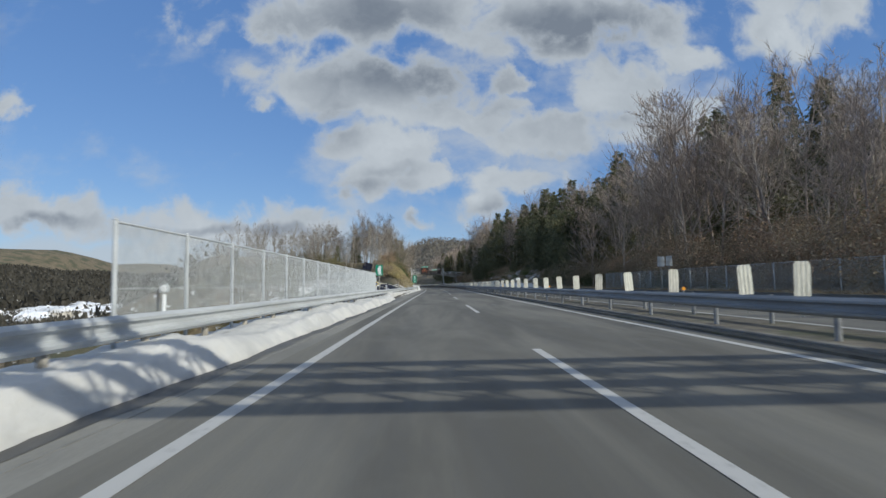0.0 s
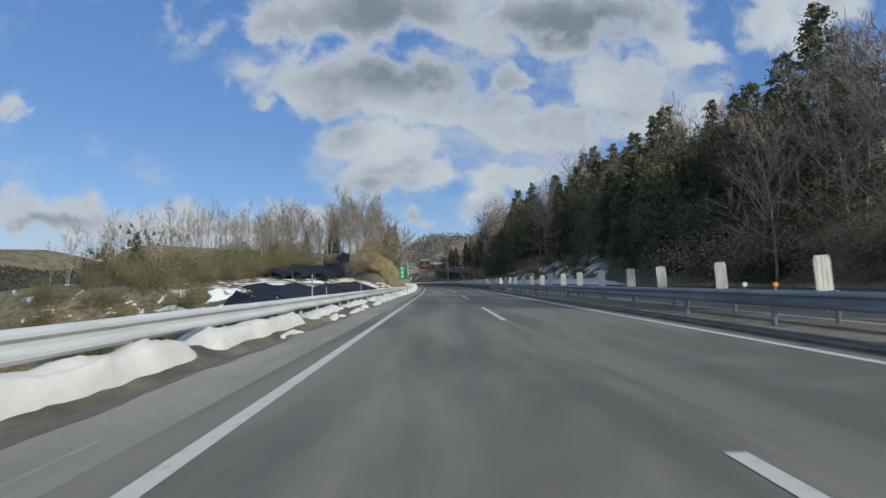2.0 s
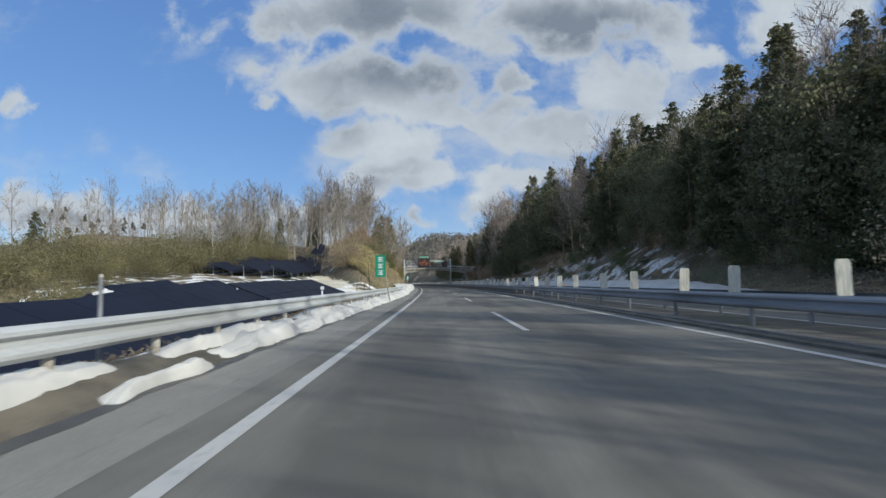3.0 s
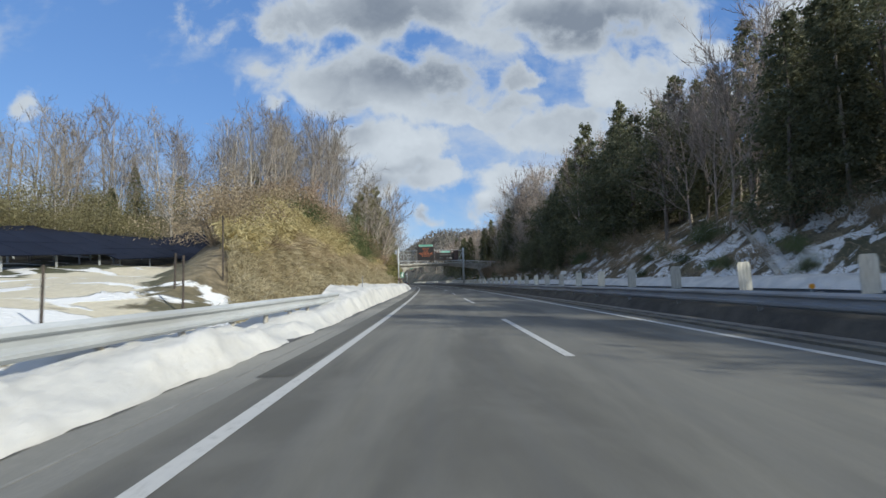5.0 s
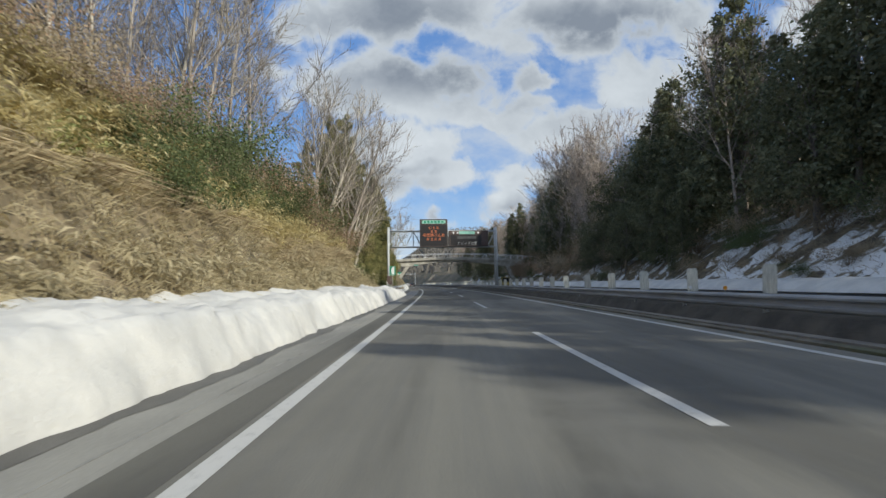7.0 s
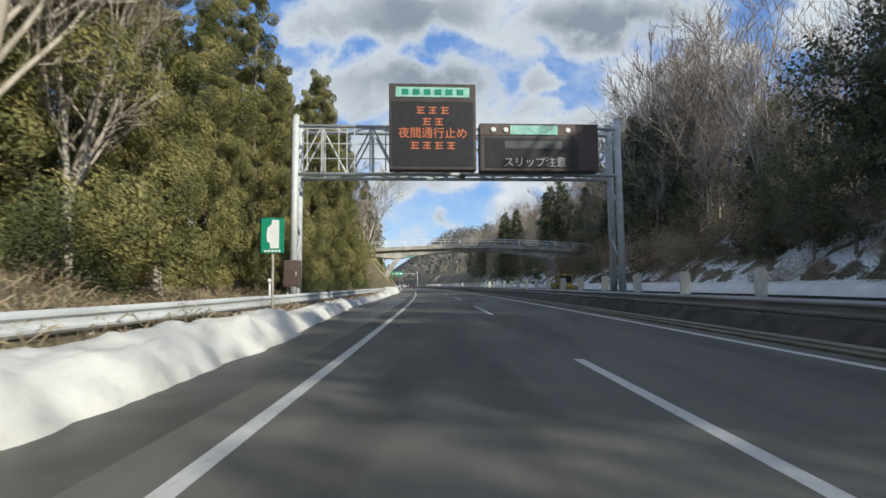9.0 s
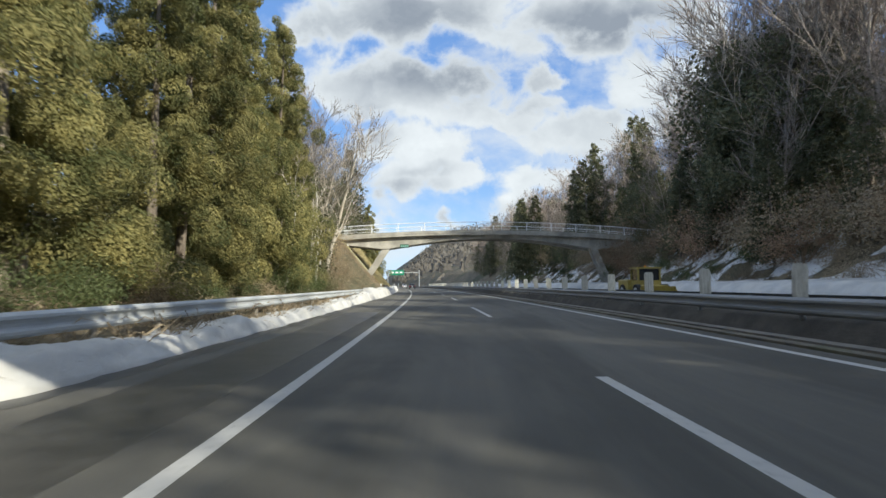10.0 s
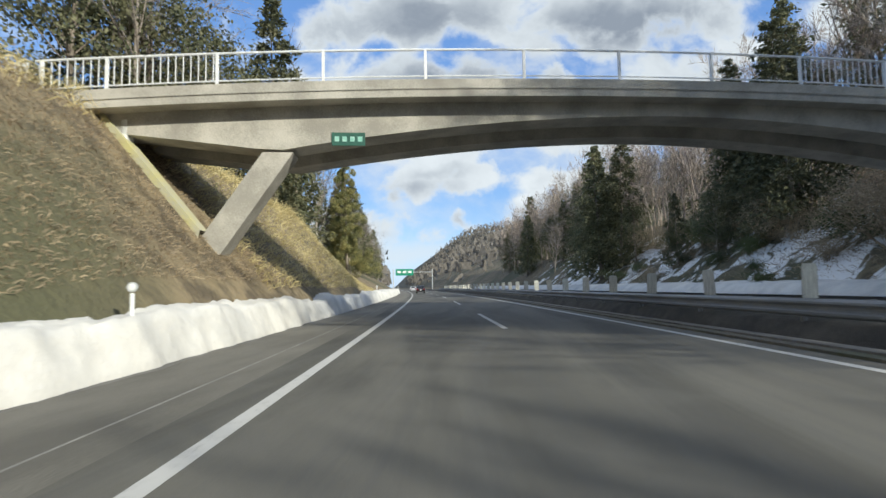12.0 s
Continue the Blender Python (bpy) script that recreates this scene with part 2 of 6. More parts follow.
def bevelled(size, width=0.02):
    """A box with rounded edges, about its own middle."""
    bm = bmesh.new()
    bmesh.ops.create_cube(bm, size=1.0)
    bmesh.ops.scale(bm, vec=size, verts=bm.verts)
    bmesh.ops.bevel(bm, geom=bm.edges, offset=width, segments=2, affect="EDGES", profile=0.5)
    v = [tuple(p.co) for p in bm.verts]
    bm.verts.index_update()
    f = [tuple(p.index for p in g.verts) for g in bm.faces]
    bm.free()
    return v, f


def part(name, build, mat, parent, label="", smooth=False, m=None):
    ob = new(name, build if isinstance(build, bpy.types.Mesh) else build.data(name, mat, smooth))
    ob.parent = parent
    if m is not None:
        ob.matrix_basis = m
    if label:
        ob["label"] = label
    return ob


def thing(name, m, label, category, group=""):
    ob = new(name)
    ob.empty_display_size = 0.2
    ob.matrix_basis = m
    return tagged(ob, label, category, group)


# ---- materials ----
def material(name, a, b, scale=3.0, rough=0.8, metal=0.0, bump=0.0, fine=40.0, mixlo=0.35, mixhi=0.65, vary=0.0, third=None, stretch=None, spec=0.5, local=False):
    """Two colours mixed by coarse and fine noise, with relief from the fine noise; vary: brightness by object."""
    mat = bpy.data.materials.new(name)
    mat.use_nodes = True
    n = Nodes(mat.node_tree)
    bsdf = mat.node_tree.nodes["Principled BSDF"]
    if local:
        vec = mat.node_tree.nodes.new("ShaderNodeTexCoord").outputs["Object"]
    else:
        vec = mat.node_tree.nodes.new("ShaderNodeNewGeometry").outputs["Position"]
    if stretch:
        vec = n.vmath("MULTIPLY", vec, stretch)
    coarse, small = n.noise(vec, scale, 5.0, 0.6), n.noise(vec, fine, 3.0, 0.6)
    fac = n.ramp(n.math("ADD", n.math("MULTIPLY", coarse, 0.7), n.math("MULTIPLY", small, 0.3)), mixlo, mixhi)
    colour = n.mix(fac, a, b)
    if third:
        colour = n.mix(n.ramp(n.noise(vec, scale * 0.31, 3.0), 0.52, 0.72), colour, third)
    if vary:
        info = mat.node_tree.nodes.new("ShaderNodeObjectInfo")
        hsv = mat.node_tree.nodes.new("ShaderNodeHueSaturation")
        n.put(hsv.inputs["Value"], n.math("ADD", 1.0 - vary, n.math("MULTIPLY", info.outputs["Random"], 2 * vary)))
        n.put(hsv.inputs["Hue"], n.math("ADD", 0.5 - vary * 0.05, n.math("MULTIPLY", info.outputs["Random"], vary * 0.1)))
        n.put(hsv.inputs["Color"], colour)
        colour = hsv.outputs[0]
    n.put(bsdf.inputs["Base Color"], colour)
    n.put(bsdf.inputs["Roughness"], n.math("ADD", rough - 0.1, n.math("MULTIPLY", small, 0.2), True))
    bsdf.inputs["Metallic"].default_value = metal
    bsdf.inputs["Specular IOR Level"].default_value = spec
    if bump:
        node = mat.node_tree.nodes.new("ShaderNodeBump")
        node.inputs["Strength"].default_value, node.inputs["Distance"].default_value = bump, 0.02
        n.put(node.inputs["Height"], small)
        n.put(bsdf.inputs["Normal"], node.outputs[0])
    return mat


def leaf_material(name, a, b, vary=0.25, through=0.3, single=0.35):
    """Leaves: colour by leaf and by plant, with some light passing through."""
    mat = bpy.data.materials.new(name)
    mat.use_nodes = True
    n = Nodes(mat.node_tree)
    bsdf = mat.node_tree.nodes["Principled BSDF"]
    geo = mat.node_tree.nodes.new("ShaderNodeNewGeometry")
    info = mat.node_tree.nodes.new("ShaderNodeObjectInfo")
    patch = n.noise(geo.outputs["Position"], 1.1, 3.0)
    fac = n.math("ADD", n.math("MULTIPLY", geo.outputs["Random Per Island"], single), n.math("MULTIPLY", n.ramp(patch, 0.36, 0.64), 1.0 - single))
    hsv = mat.node_tree.nodes.new("ShaderNodeHueSaturation")
    n.put(hsv.inputs["Color"], n.mix(fac, a, b))
    n.put(hsv.inputs["Value"], n.math("ADD", 1.0 - vary, n.math("MULTIPLY", info.outputs["Random"], 2 * vary)))
    n.put(bsdf.inputs["Base Color"], hsv.outputs[0])
    bsdf.inputs["Roughness"].default_value = 0.65
    bsdf.inputs["Specular IOR Level"].default_value = 0.25
    trans = mat.node_tree.nodes.new("ShaderNodeBsdfTranslucent")
    n.put(trans.inputs["Color"], hsv.outputs[0])
    blend = mat.node_tree.nodes.new("ShaderNodeMixShader")
    blend.inputs[0].default_value = through
    mat.node_tree.links.new(bsdf.outputs[0], blend.inputs[1])
    mat.node_tree.links.new(trans.outputs[0], blend.inputs[2])
    mat.node_tree.links.new(blend.outputs[0], mat.node_tree.nodes["Material Output"].inputs[0])
    return mat


def glow(name, colour, strength):
    mat = bpy.data.materials.new(name)
    mat.use_nodes = True
    b = mat.node_tree.nodes["Principled BSDF"]
    b.inputs["Base Color"].default_value = (*colour, 1)
    b.inputs["Emission Color"].default_value, b.inputs["Emission Strength"].default_value = (*colour, 1), strength
    return mat


def snow_material():
    """Old ploughed snow: pitted crust, grey melt patches and specks of road dirt."""
    mat = bpy.data.materials.new("old_snow")
    mat.use_nodes = True
    n = Nodes(mat.node_tree)
    bsdf = mat.node_tree.nodes["Principled BSDF"]
    pos = mat.node_tree.nodes.new("ShaderNodeNewGeometry").outputs["Position"]
    soft_patch, crust, pits = n.noise(pos, 0.9, 5.0, 0.6), n.noise(pos, 7.0, 6.0, 0.65), n.noise(pos, 30.0, 4.0, 0.7)
    base = n.mix(n.ramp(soft_patch, 0.35, 0.65), (0.545, 0.54, 0.515), (0.68, 0.665, 0.62))
    base = n.mix(n.math("MULTIPLY", n.ramp(crust, 0.50, 0.70), 0.35), base, (0.56, 0.55, 0.52))
    grime = n.ramp(n.math("ADD", n.math("MULTIPLY", n.noise(pos, 2.3, 6.0, 0.7), 0.6), n.math("MULTIPLY", pits, 0.4)), 0.60, 0.70)
    base = n.mix(n.math("MULTIPLY", grime, 0.6), base, (0.25, 0.235, 0.21))
    n.put(bsdf.inputs["Base Color"], base)
    bsdf.inputs["Roughness"].default_value = 0.75
    bsdf.inputs["Specular IOR Level"].default_value = 0.25
    bump = mat.node_tree.nodes.new("ShaderNodeBump")
    bump.inputs["Strength"].default_value, bump.inputs["Distance"].default_value = 0.55, 0.05
    n.put(bump.inputs["Height"], n.math("ADD", crust, n.math("MULTIPLY", pits, 0.35)))
    n.put(bsdf.inputs["Normal"], bump.outputs[0])
    return mat


def asphalt_material(dark=1.0):
    """Salt-bleached asphalt: long pale drifts and wheel tracks, dark seams, fine stones."""
    mat = bpy.data.materials.new("asphalt")
    tone = lambda r, g, bl: (r * dark, g * dark, bl * dark)
    mat.use_nodes = True
    n = Nodes(mat.node_tree)
    bsdf = mat.node_tree.nodes["Principled BSDF"]
    pos = mat.node_tree.nodes.new("ShaderNodeNewGeometry").outputs["Position"]
    drift = n.noise(n.vmath("MULTIPLY", pos, (0.55, 0.075, 1.0)), 1.0, 5.0, 0.6, 0.6)
    streak = n.noise(n.vmath("MULTIPLY", pos, (3.2, 0.03, 1.0)), 1.0, 4.0, 0.6)
    stones = n.noise(pos, 70.0, 3.0, 0.7)
    patch = n.noise(pos, 0.6, 6.0, 0.65)
    base = n.mix(n.ramp(drift, 0.36, 0.62), tone(0.124, 0.119, 0.102), tone(0.212, 0.203, 0.172))
    base = n.mix(n.math("MULTIPLY", n.ramp(streak, 0.42, 0.62), 0.25), base, tone(0.130, 0.131, 0.129))
    base = n.mix(n.math("MULTIPLY", n.ramp(patch, 0.5, 0.7), 0.35), base, tone(0.228, 0.222, 0.198))
    base = n.mix(n.math("MULTIPLY", n.ramp(stones, 0.40, 0.68), 0.35), base, (0.08, 0.08, 0.08))
    n.put(bsdf.inputs["Base Color"], base)
    n.put(bsdf.inputs["Roughness"], n.math("ADD", 0.62, n.math("MULTIPLY", patch, 0.35)))
    bsdf.inputs["Specular IOR Level"].default_value = 0.22
    bump = mat.node_tree.nodes.new("ShaderNodeBump")
    bump.inputs["Strength"].default_value, bump.inputs["Distance"].default_value = 0.4, 0.01
    n.put(bump.inputs["Height"], stones)
    n.put(bsdf.inputs["Normal"], bump.outputs[0])
    return mat


M_ASPHALT = asphalt_material()
# darker copy, for the tree-shaded stretch and the band by the edge line
M_DARK_ASPHALT = asphalt_material(0.68)
M_SHOULDER = material("shoulder_asphalt", (0.18, 0.176, 0.158), (0.29, 0.28, 0.245), 0.5, 0.85, 0, 0.35, 55, stretch=(1.0, 0.3, 1.0))
M_PAINT = material("road_paint", (0.28, 0.28, 0.27), (0.50, 0.495, 0.47), 9.0, 0.7, 0, 0.25, 50, 0.30, 0.48)
M_SNOW = snow_material()
M_DIRT = material("median_dirt", (0.09, 0.082, 0.067), (0.19, 0.17, 0.13), 1.4, 0.95, 0, 0.8, 30, third=(0.10, 0.105, 0.06))
M_SOIL = material("damp_soil", (0.040, 0.036, 0.030), (0.095, 0.085, 0.068), 1.4, 0.95, 0, 0.8, 30)
M_MUD = material("verge_mud", (0.055, 0.050, 0.040), (0.15, 0.132, 0.100), 1.4, 0.9, 0, 0.9, 26, third=(0.22, 0.19, 0.14))
M_STEEL = material("galvanised_steel", (0.46, 0.48, 0.485), (0.60, 0.62, 0.62), 2.0, 0.6, 0.12, 0.05, 30, stretch=(1, 0.3, 2), third=(0.42, 0.43, 0.42))
# galvanised steel darkened in its colour, for median rails facing away from the sun
M_DARK_STEEL = material("dull_steel", (0.20, 0.21, 0.22), (0.30, 0.31, 0.32), 2.0, 0.55, 0.2, 0.05, 30, stretch=(1, 0.3, 2), third=(0.17, 0.17, 0.165))
M_POST = material("weathered_post", (0.26, 0.235, 0.19), (0.52, 0.49, 0.43), 8.0, 0.75, 0.1, 0.2, 40)
M_WIRE = material("galvanised_wire", (0.45, 0.47, 0.47), (0.62, 0.64, 0.63), 4.0, 0.5, 0.3)
M_BOARD = material("weathered_cream_board", (0.52, 0.50, 0.42), (0.78, 0.76, 0.66), 5.0, 0.7, 0, 0.15, 30, stretch=(6, 6, 0.8), vary=0.16)
M_CONCRETE = material("concrete", (0.31, 0.295, 0.255), (0.53, 0.505, 0.44), 0.9, 0.9, 0, 0.4, 22, third=(0.27, 0.255, 0.22))
M_MOSSY = material("mossy_concrete", (0.40, 0.39, 0.31), (0.50, 0.46, 0.20), 1.2, 0.9, 0, 0.4, 22)
M_BARK = material("bark", (0.13, 0.105, 0.08), (0.29, 0.245, 0.195), 2.5, 0.9, 0, 0.6, 20, stretch=(3, 3, 0.6), vary=0.25)
M_PALE_BARK = material("pale_bark", (0.28, 0.24, 0.195), (0.51, 0.45, 0.375), 2.0, 0.9, 0, 0.4, 20, stretch=(3, 3, 0.7), vary=0.25)
M_BROWN_BARK = material("brown_bark", (0.25, 0.20, 0.16), (0.50, 0.415, 0.345), 2.0, 0.9, 0, 0.4, 20, stretch=(3, 3, 0.7), vary=0.25)
M_WHITE_BARK = material("white_bark", (0.34, 0.31, 0.26), (0.74, 0.71, 0.64), 3.0, 0.85, 0, 0.3, 20, stretch=(1, 1, 2.5), vary=0.15)
M_GREY_BARK = material("grey_bark", (0.155, 0.13, 0.105), (0.32, 0.28, 0.23), 2.0, 0.9, 0, 0.4, 20, stretch=(3, 3, 0.7), vary=0.25)
M_CEDAR = leaf_material("cedar_needles", (0.095, 0.112, 0.045), (0.39, 0.35, 0.145), 0.2, 0.35, 0.15)
M_PINE = leaf_material("dark_needles", (0.080, 0.095, 0.052), (0.235, 0.225, 0.125))
M_BRUSH = leaf_material("dry_brush", (0.24, 0.19, 0.13), (0.47, 0.38, 0.25))
M_RUSSET = leaf_material("russet_leaves", (0.27, 0.18, 0.12), (0.50, 0.35, 0.23))
M_SASA = leaf_material("dry_bamboo_grass", (0.42, 0.34, 0.15), (0.84, 0.74, 0.42), 0.1, 0.42)
M_GREENSASA = leaf_material("green_bamboo_grass", (0.16, 0.19, 0.06), (0.42, 0.42, 0.17), 0.1, 0.25)
M_STALK = leaf_material("bent_stalks", (0.26, 0.20, 0.12), (0.58, 0.48, 0.30), 0.1, 0.15)
M_GRASS = leaf_material("dry_grass", (0.33, 0.275, 0.16), (0.66, 0.575, 0.375), 0.1, 0.38)
M_GREEN = leaf_material("evergreen_shrub", (0.070, 0.095, 0.040), (0.17, 0.20, 0.085))
M_WILLOW = leaf_material("scrub_twigs", (0.15, 0.135, 0.07), (0.29, 0.26, 0.135), 0.2)
M_GREENSIGN = material("green_sign_face", (0.010, 0.21, 0.12), (0.016, 0.28, 0.16), 3.0, 0.45, 0)
M_WHITE = material("white_sheet", (0.72, 0.73, 0.72), (0.82, 0.83, 0.82), 5.0, 0.5, 0)
M_DARKBOX = material("sign_housing", (0.055, 0.045, 0.042), (0.085, 0.068, 0.062), 2.0, 0.55, 0.2)
M_BROWN = material("brown_housing", (0.095, 0.066, 0.058), (0.125, 0.088, 0.076), 2.0, 0.6, 0.1)
M_BLACK = material("black_display", (0.022, 0.020, 0.020), (0.034, 0.030, 0.029), 5.0, 0.35, 0)
M_RUBBER = material("black_rubber", (0.018, 0.018, 0.018), (0.03, 0.03, 0.03), 5.0, 0.8)
M_GLASS = material("dark_glass", (0.02, 0.022, 0.025), (0.03, 0.032, 0.035), 1.0, 0.12)
M_PANEL = material("solar_glass", (0.008, 0.010, 0.020), (0.014, 0.017, 0.030), 0.7, 0.6, spec=0.1)
M_YELLOW = material("yellow_paint", (0.30, 0.24, 0.06), (0.44, 0.35, 0.09), 2.0, 0.5)
M_BLUE = material("blue_sheet", (0.03, 0.07, 0.26), (0.04, 0.09, 0.32), 2.0, 0.5)
M_ORANGE = material("orange_reflector", (0.75, 0.30, 0.02), (0.85, 0.38, 0.04), 5.0, 0.4)
M_CAR = material("dark_car_paint", (0.014, 0.015, 0.017), (0.020, 0.021, 0.024), 1.0, 0.3, 0.2)
M_ROOF = material("snowy_roof", (0.35, 0.36, 0.38), (0.85, 0.86, 0.88), 0.25, 0.8, 0, 0, 2.0, 0.35, 0.5, vary=0.2)
M_HOUSEWALL = material("house_wall", (0.34, 0.31, 0.27), (0.60, 0.57, 0.52), 0.2, 0.9, vary=0.35)
M_LED = glow("amber_lamps", (0.50, 0.15, 0.06), 0.20)
M_LEDWHITE = glow("white_lamps", (0.42, 0.43, 0.42), 0.05)
M_HEADER = material("pale_green_header", (0.20, 0.50, 0.40), (0.42, 0.66, 0.57), 5.0, 0.5)


def ground_material():
    """Dead grass and leaf litter with patches of old snow, more of them in the cut on the shaded side."""
    mat = bpy.data.materials.new("winter_ground")
    mat.use_nodes = True
    n = Nodes(mat.node_tree)
    bsdf = mat.node_tree.nodes["Principled BSDF"]
    pos = mat.node_tree.nodes.new("ShaderNodeNewGeometry").outputs["Position"]
    litter = n.mix(n.ramp(n.noise(pos, 1.3, 6.0), 0.35, 0.65), (0.10, 0.080, 0.052), (0.25, 0.20, 0.12))
    litter = n.mix(n.ramp(n.noise(pos, 0.05, 4.0), 0.45, 0.62), litter, (0.085, 0.085, 0.045))
    straw = mat.node_tree.nodes.new("ShaderNodeAttribute")
    straw.attribute_name = "straw"
    litter = n.mix(straw.outputs["Fac"], litter, n.mix(n.ramp(n.noise(pos, 2.2, 6.0), 0.3, 0.7), (0.12, 0.095, 0.055), (0.30, 0.24, 0.145)))
    attr = mat.node_tree.nodes.new("ShaderNodeAttribute")
    attr.attribute_name = "snow"
    soil = mat.node_tree.nodes.new("ShaderNodeAttribute")
    soil.attribute_name = "soil"
    litter = n.mix(n.ramp(n.math("ADD", n.noise(pos, 0.7, 5.0), soil.outputs["Fac"]), 0.95, 1.1), litter, n.mix(n.noise(pos, 4.0, 5.0), (0.50, 0.44, 0.32), (0.74, 0.68, 0.52)))
    patch = n.math("ADD", n.noise(pos, 0.46, 6.0, 0.54, 0.6), attr.outputs["Fac"])
    snow = n.ramp(patch, 0.98, 1.03)
    n.put(bsdf.inputs["Base Color"], n.mix(snow, litter, (0.82, 0.815, 0.79)))
    bsdf.inputs["Roughness"].default_value = 0.92
    node = mat.node_tree.nodes.new("ShaderNodeBump")
    node.inputs["Strength"].default_value, node.inputs["Distance"].default_value = 0.9, 0.12
    n.put(node.inputs["Height"], n.math("ADD", n.noise(pos, 5.0, 6.0), n.math("MULTIPLY", snow, 0.7)))
    n.put(bsdf.inputs["Normal"], node.outputs[0])
    return mat


M_GROUND = ground_material()

# ---- ground: one sheet to the horizon ----
S_ROWS = np.concatenate([np.arange(-300, -60, 30), np.arange(-60, 340, 1.4), np.arange(340, 520, 4), np.geomspace(520, 3300, 40)])
D_COLS = np.concatenate([-np.geomspace(900, 46, 36), np.arange(-44, -26, 2.0), np.arange(-26, -4.7, 0.7), [-4.6, -3.4, 0, 7, 14, 18.4], np.arange(19, 34, 0.9), np.arange(34, 60, 2.5), np.geomspace(62, 900, 34)])
gs, gd = np.meshgrid(S_ROWS, D_COLS, indexing="ij")
gz = terrain(gs, gd)
ground = new("ground", Build().sweep(at(gs, gd, gz)).data("ground", M_GROUND, True))
tagged(ground, "dead grass and leaf litter ground with patches of old snow", "ground", kind="structure")
snow_right = np.interp(gd, [18, 20, 27, 32, 45, 60], [0.56, 0.50, 0.49, 0.36, 0.20, 0.05]) * soft(100, 125, gs)
snow_left = np.where(gd < -5, np.interp(gs, [40, 60, 90, 112, 120, 200, 225, 300, 330], [0.28, 0.32, 0.36, 0.50, 0.54, 0.12, 0.36, 0.15, 0.3]), 0.1)
snow_left = np.where((gd > -13) & (gs > 132) & (gs < 206), 0.1, snow_left)
snow_left = snow_left + (np.minimum(snow_left, 0.36) - snow_left) * soft(-24, -42, gd)
snow_value = np.where(gd > 7, np.maximum(snow_right, 0.12), snow_left) * (1 - 0.8 * soft(340, 420, gs))
attribute = ground.data.attributes.new("snow", "FLOAT", "POINT")
attribute.data.foreach_set("value", snow_value.reshape(-1).astype(np.float32))
gk = gs - 2.6 * np.clip(-8.6 - gd, 0, 15) * (1 - soft(165, 195, gs))
soil_value = soft(112, 122, gs) * (1 - soft(127, 131, gk)) * soft(-5, -6, gd) * (1 - soft(-15, -18, gd)) * 0.8
straw_value = soft(128, 134, gk) * (1 - soft(200, 208, gs)) * (gd < -4) * (1 - soft(-13, -16, gd)) + 0.9 * soft(283, 288, gs) * (1 - soft(330, 350, gs)) * (gd < -4) * (1 - soft(-9, -13, gd))
ground.data.attributes.new("straw", "FLOAT", "POINT").data.foreach_set("value", straw_value.reshape(-1).astype(np.float32))
ground.data.attributes.new("soil", "FLOAT", "POINT").data.foreach_set("value", soil_value.reshape(-1).astype(np.float32))


def ribbon(s0, s1, d0, d1, z0, z1=None, step=2.0):
    """A strip along the road, with a fall across it, its sides turned down."""
    s = np.linspace(s0, s1, max(2, int((s1 - s0) / step) + 1))
    z1 = z0 if z1 is None else z1
    return Build().sweep(np.stack([at(s, d0, z0 - 0.1), at(s, d0, z0), at(s, d1, z1), at(s, d1, z1 - 0.1)], 1)[:, ::-1])


ROAD0, ROAD1 = -60, 900
road = tagged(new("road", ribbon(ROAD0, ROAD1, -2.22, 6.0, 0.0).data("road", M_ASPHALT)), "worn grey asphalt carriageway with two lanes", "road", kind="structure")
shoulder_s = np.arange(ROAD0, ROAD1, 2.0)
shoulder_edge = np.interp(shoulder_s, [130, 140, 205, 228], [-3.35, -3.5, -3.6, -4.58])
part("shoulder", Build().sweep(np.stack([at(shoulder_s, np.full_like(shoulder_s, -2.22), -0.004), at(shoulder_s, shoulder_edge, -0.004), at(shoulder_s, shoulder_edge, -0.1)], 1)), M_SHOULDER, road, "pale asphalt shoulder")
M_DARK_SHOULDER = material("dark_shoulder", (0.095, 0.090, 0.076), (0.175, 0.165, 0.138), 0.6, 0.85, 0, 0.4, 50, stretch=(1.0, 0.3, 1.0))
patch_s = np.arange(206, 640, 2.0)
part("shoulder_patch", Build().sweep(np.stack([at(patch_s, -2.225, -0.0005), at(patch_s, np.interp(patch_s, [206, 228], [-3.6, -4.57]), -0.0005)], 1)), M_DARK_SHOULDER, road, "darker brown-grey shoulder")
# same road surface, the shade of the wooded cutting put into its colour
part("newer_surface", ribbon(193, ROAD1, -2.219, 5.999, 0.003), M_DARK_ASPHALT, road, "asphalt coloured darker for the shade between the trees")
opposite = tagged(new("road_opposite", ribbon(ROAD0, ROAD1, 8.9, 17.6, 0.0).data("road_opposite", M_ASPHALT)), "worn grey asphalt of the opposite carriageway", "road", kind="structure")
median = tagged(new("median", ribbon(ROAD0, ROAD1, 6.0, 8.9, 0.05).data("median", M_DIRT)), "bare dirt median strip between the carriageways", "median", kind="structure")
heap_s = np.arange(108, 620, 0.8)
heap_h = 0.40 * soft(108, 126, heap_s)
heap_rows = []
for d, k in ((6.72, 0.0), (6.98, 0.75), (7.35, 1.0), (7.75, 1.1), (8.15, 1.0), (8.5, 0.75), (8.8, 0.0)):
    lump = np.array([noise.fractal(Vector((a * 0.7, d * 2.0, 11.0)), 0.8, 2.1, 3) for a in heap_s])
    heap_rows.append(at(heap_s, d, 0.045 + heap_h * k * (1 + 0.16 * lump)))
part("soil_heap", Build().sweep(np.stack(heap_rows, 1)[:, ::-1]), M_SOIL, median, "dark soil heaped between the rails", smooth=True)
verge_s = np.concatenate([np.arange(ROAD0, 140, 0.4), np.arange(140, ROAD1, 4.0)])
heave = 1 - soft(112, 134, verge_s)
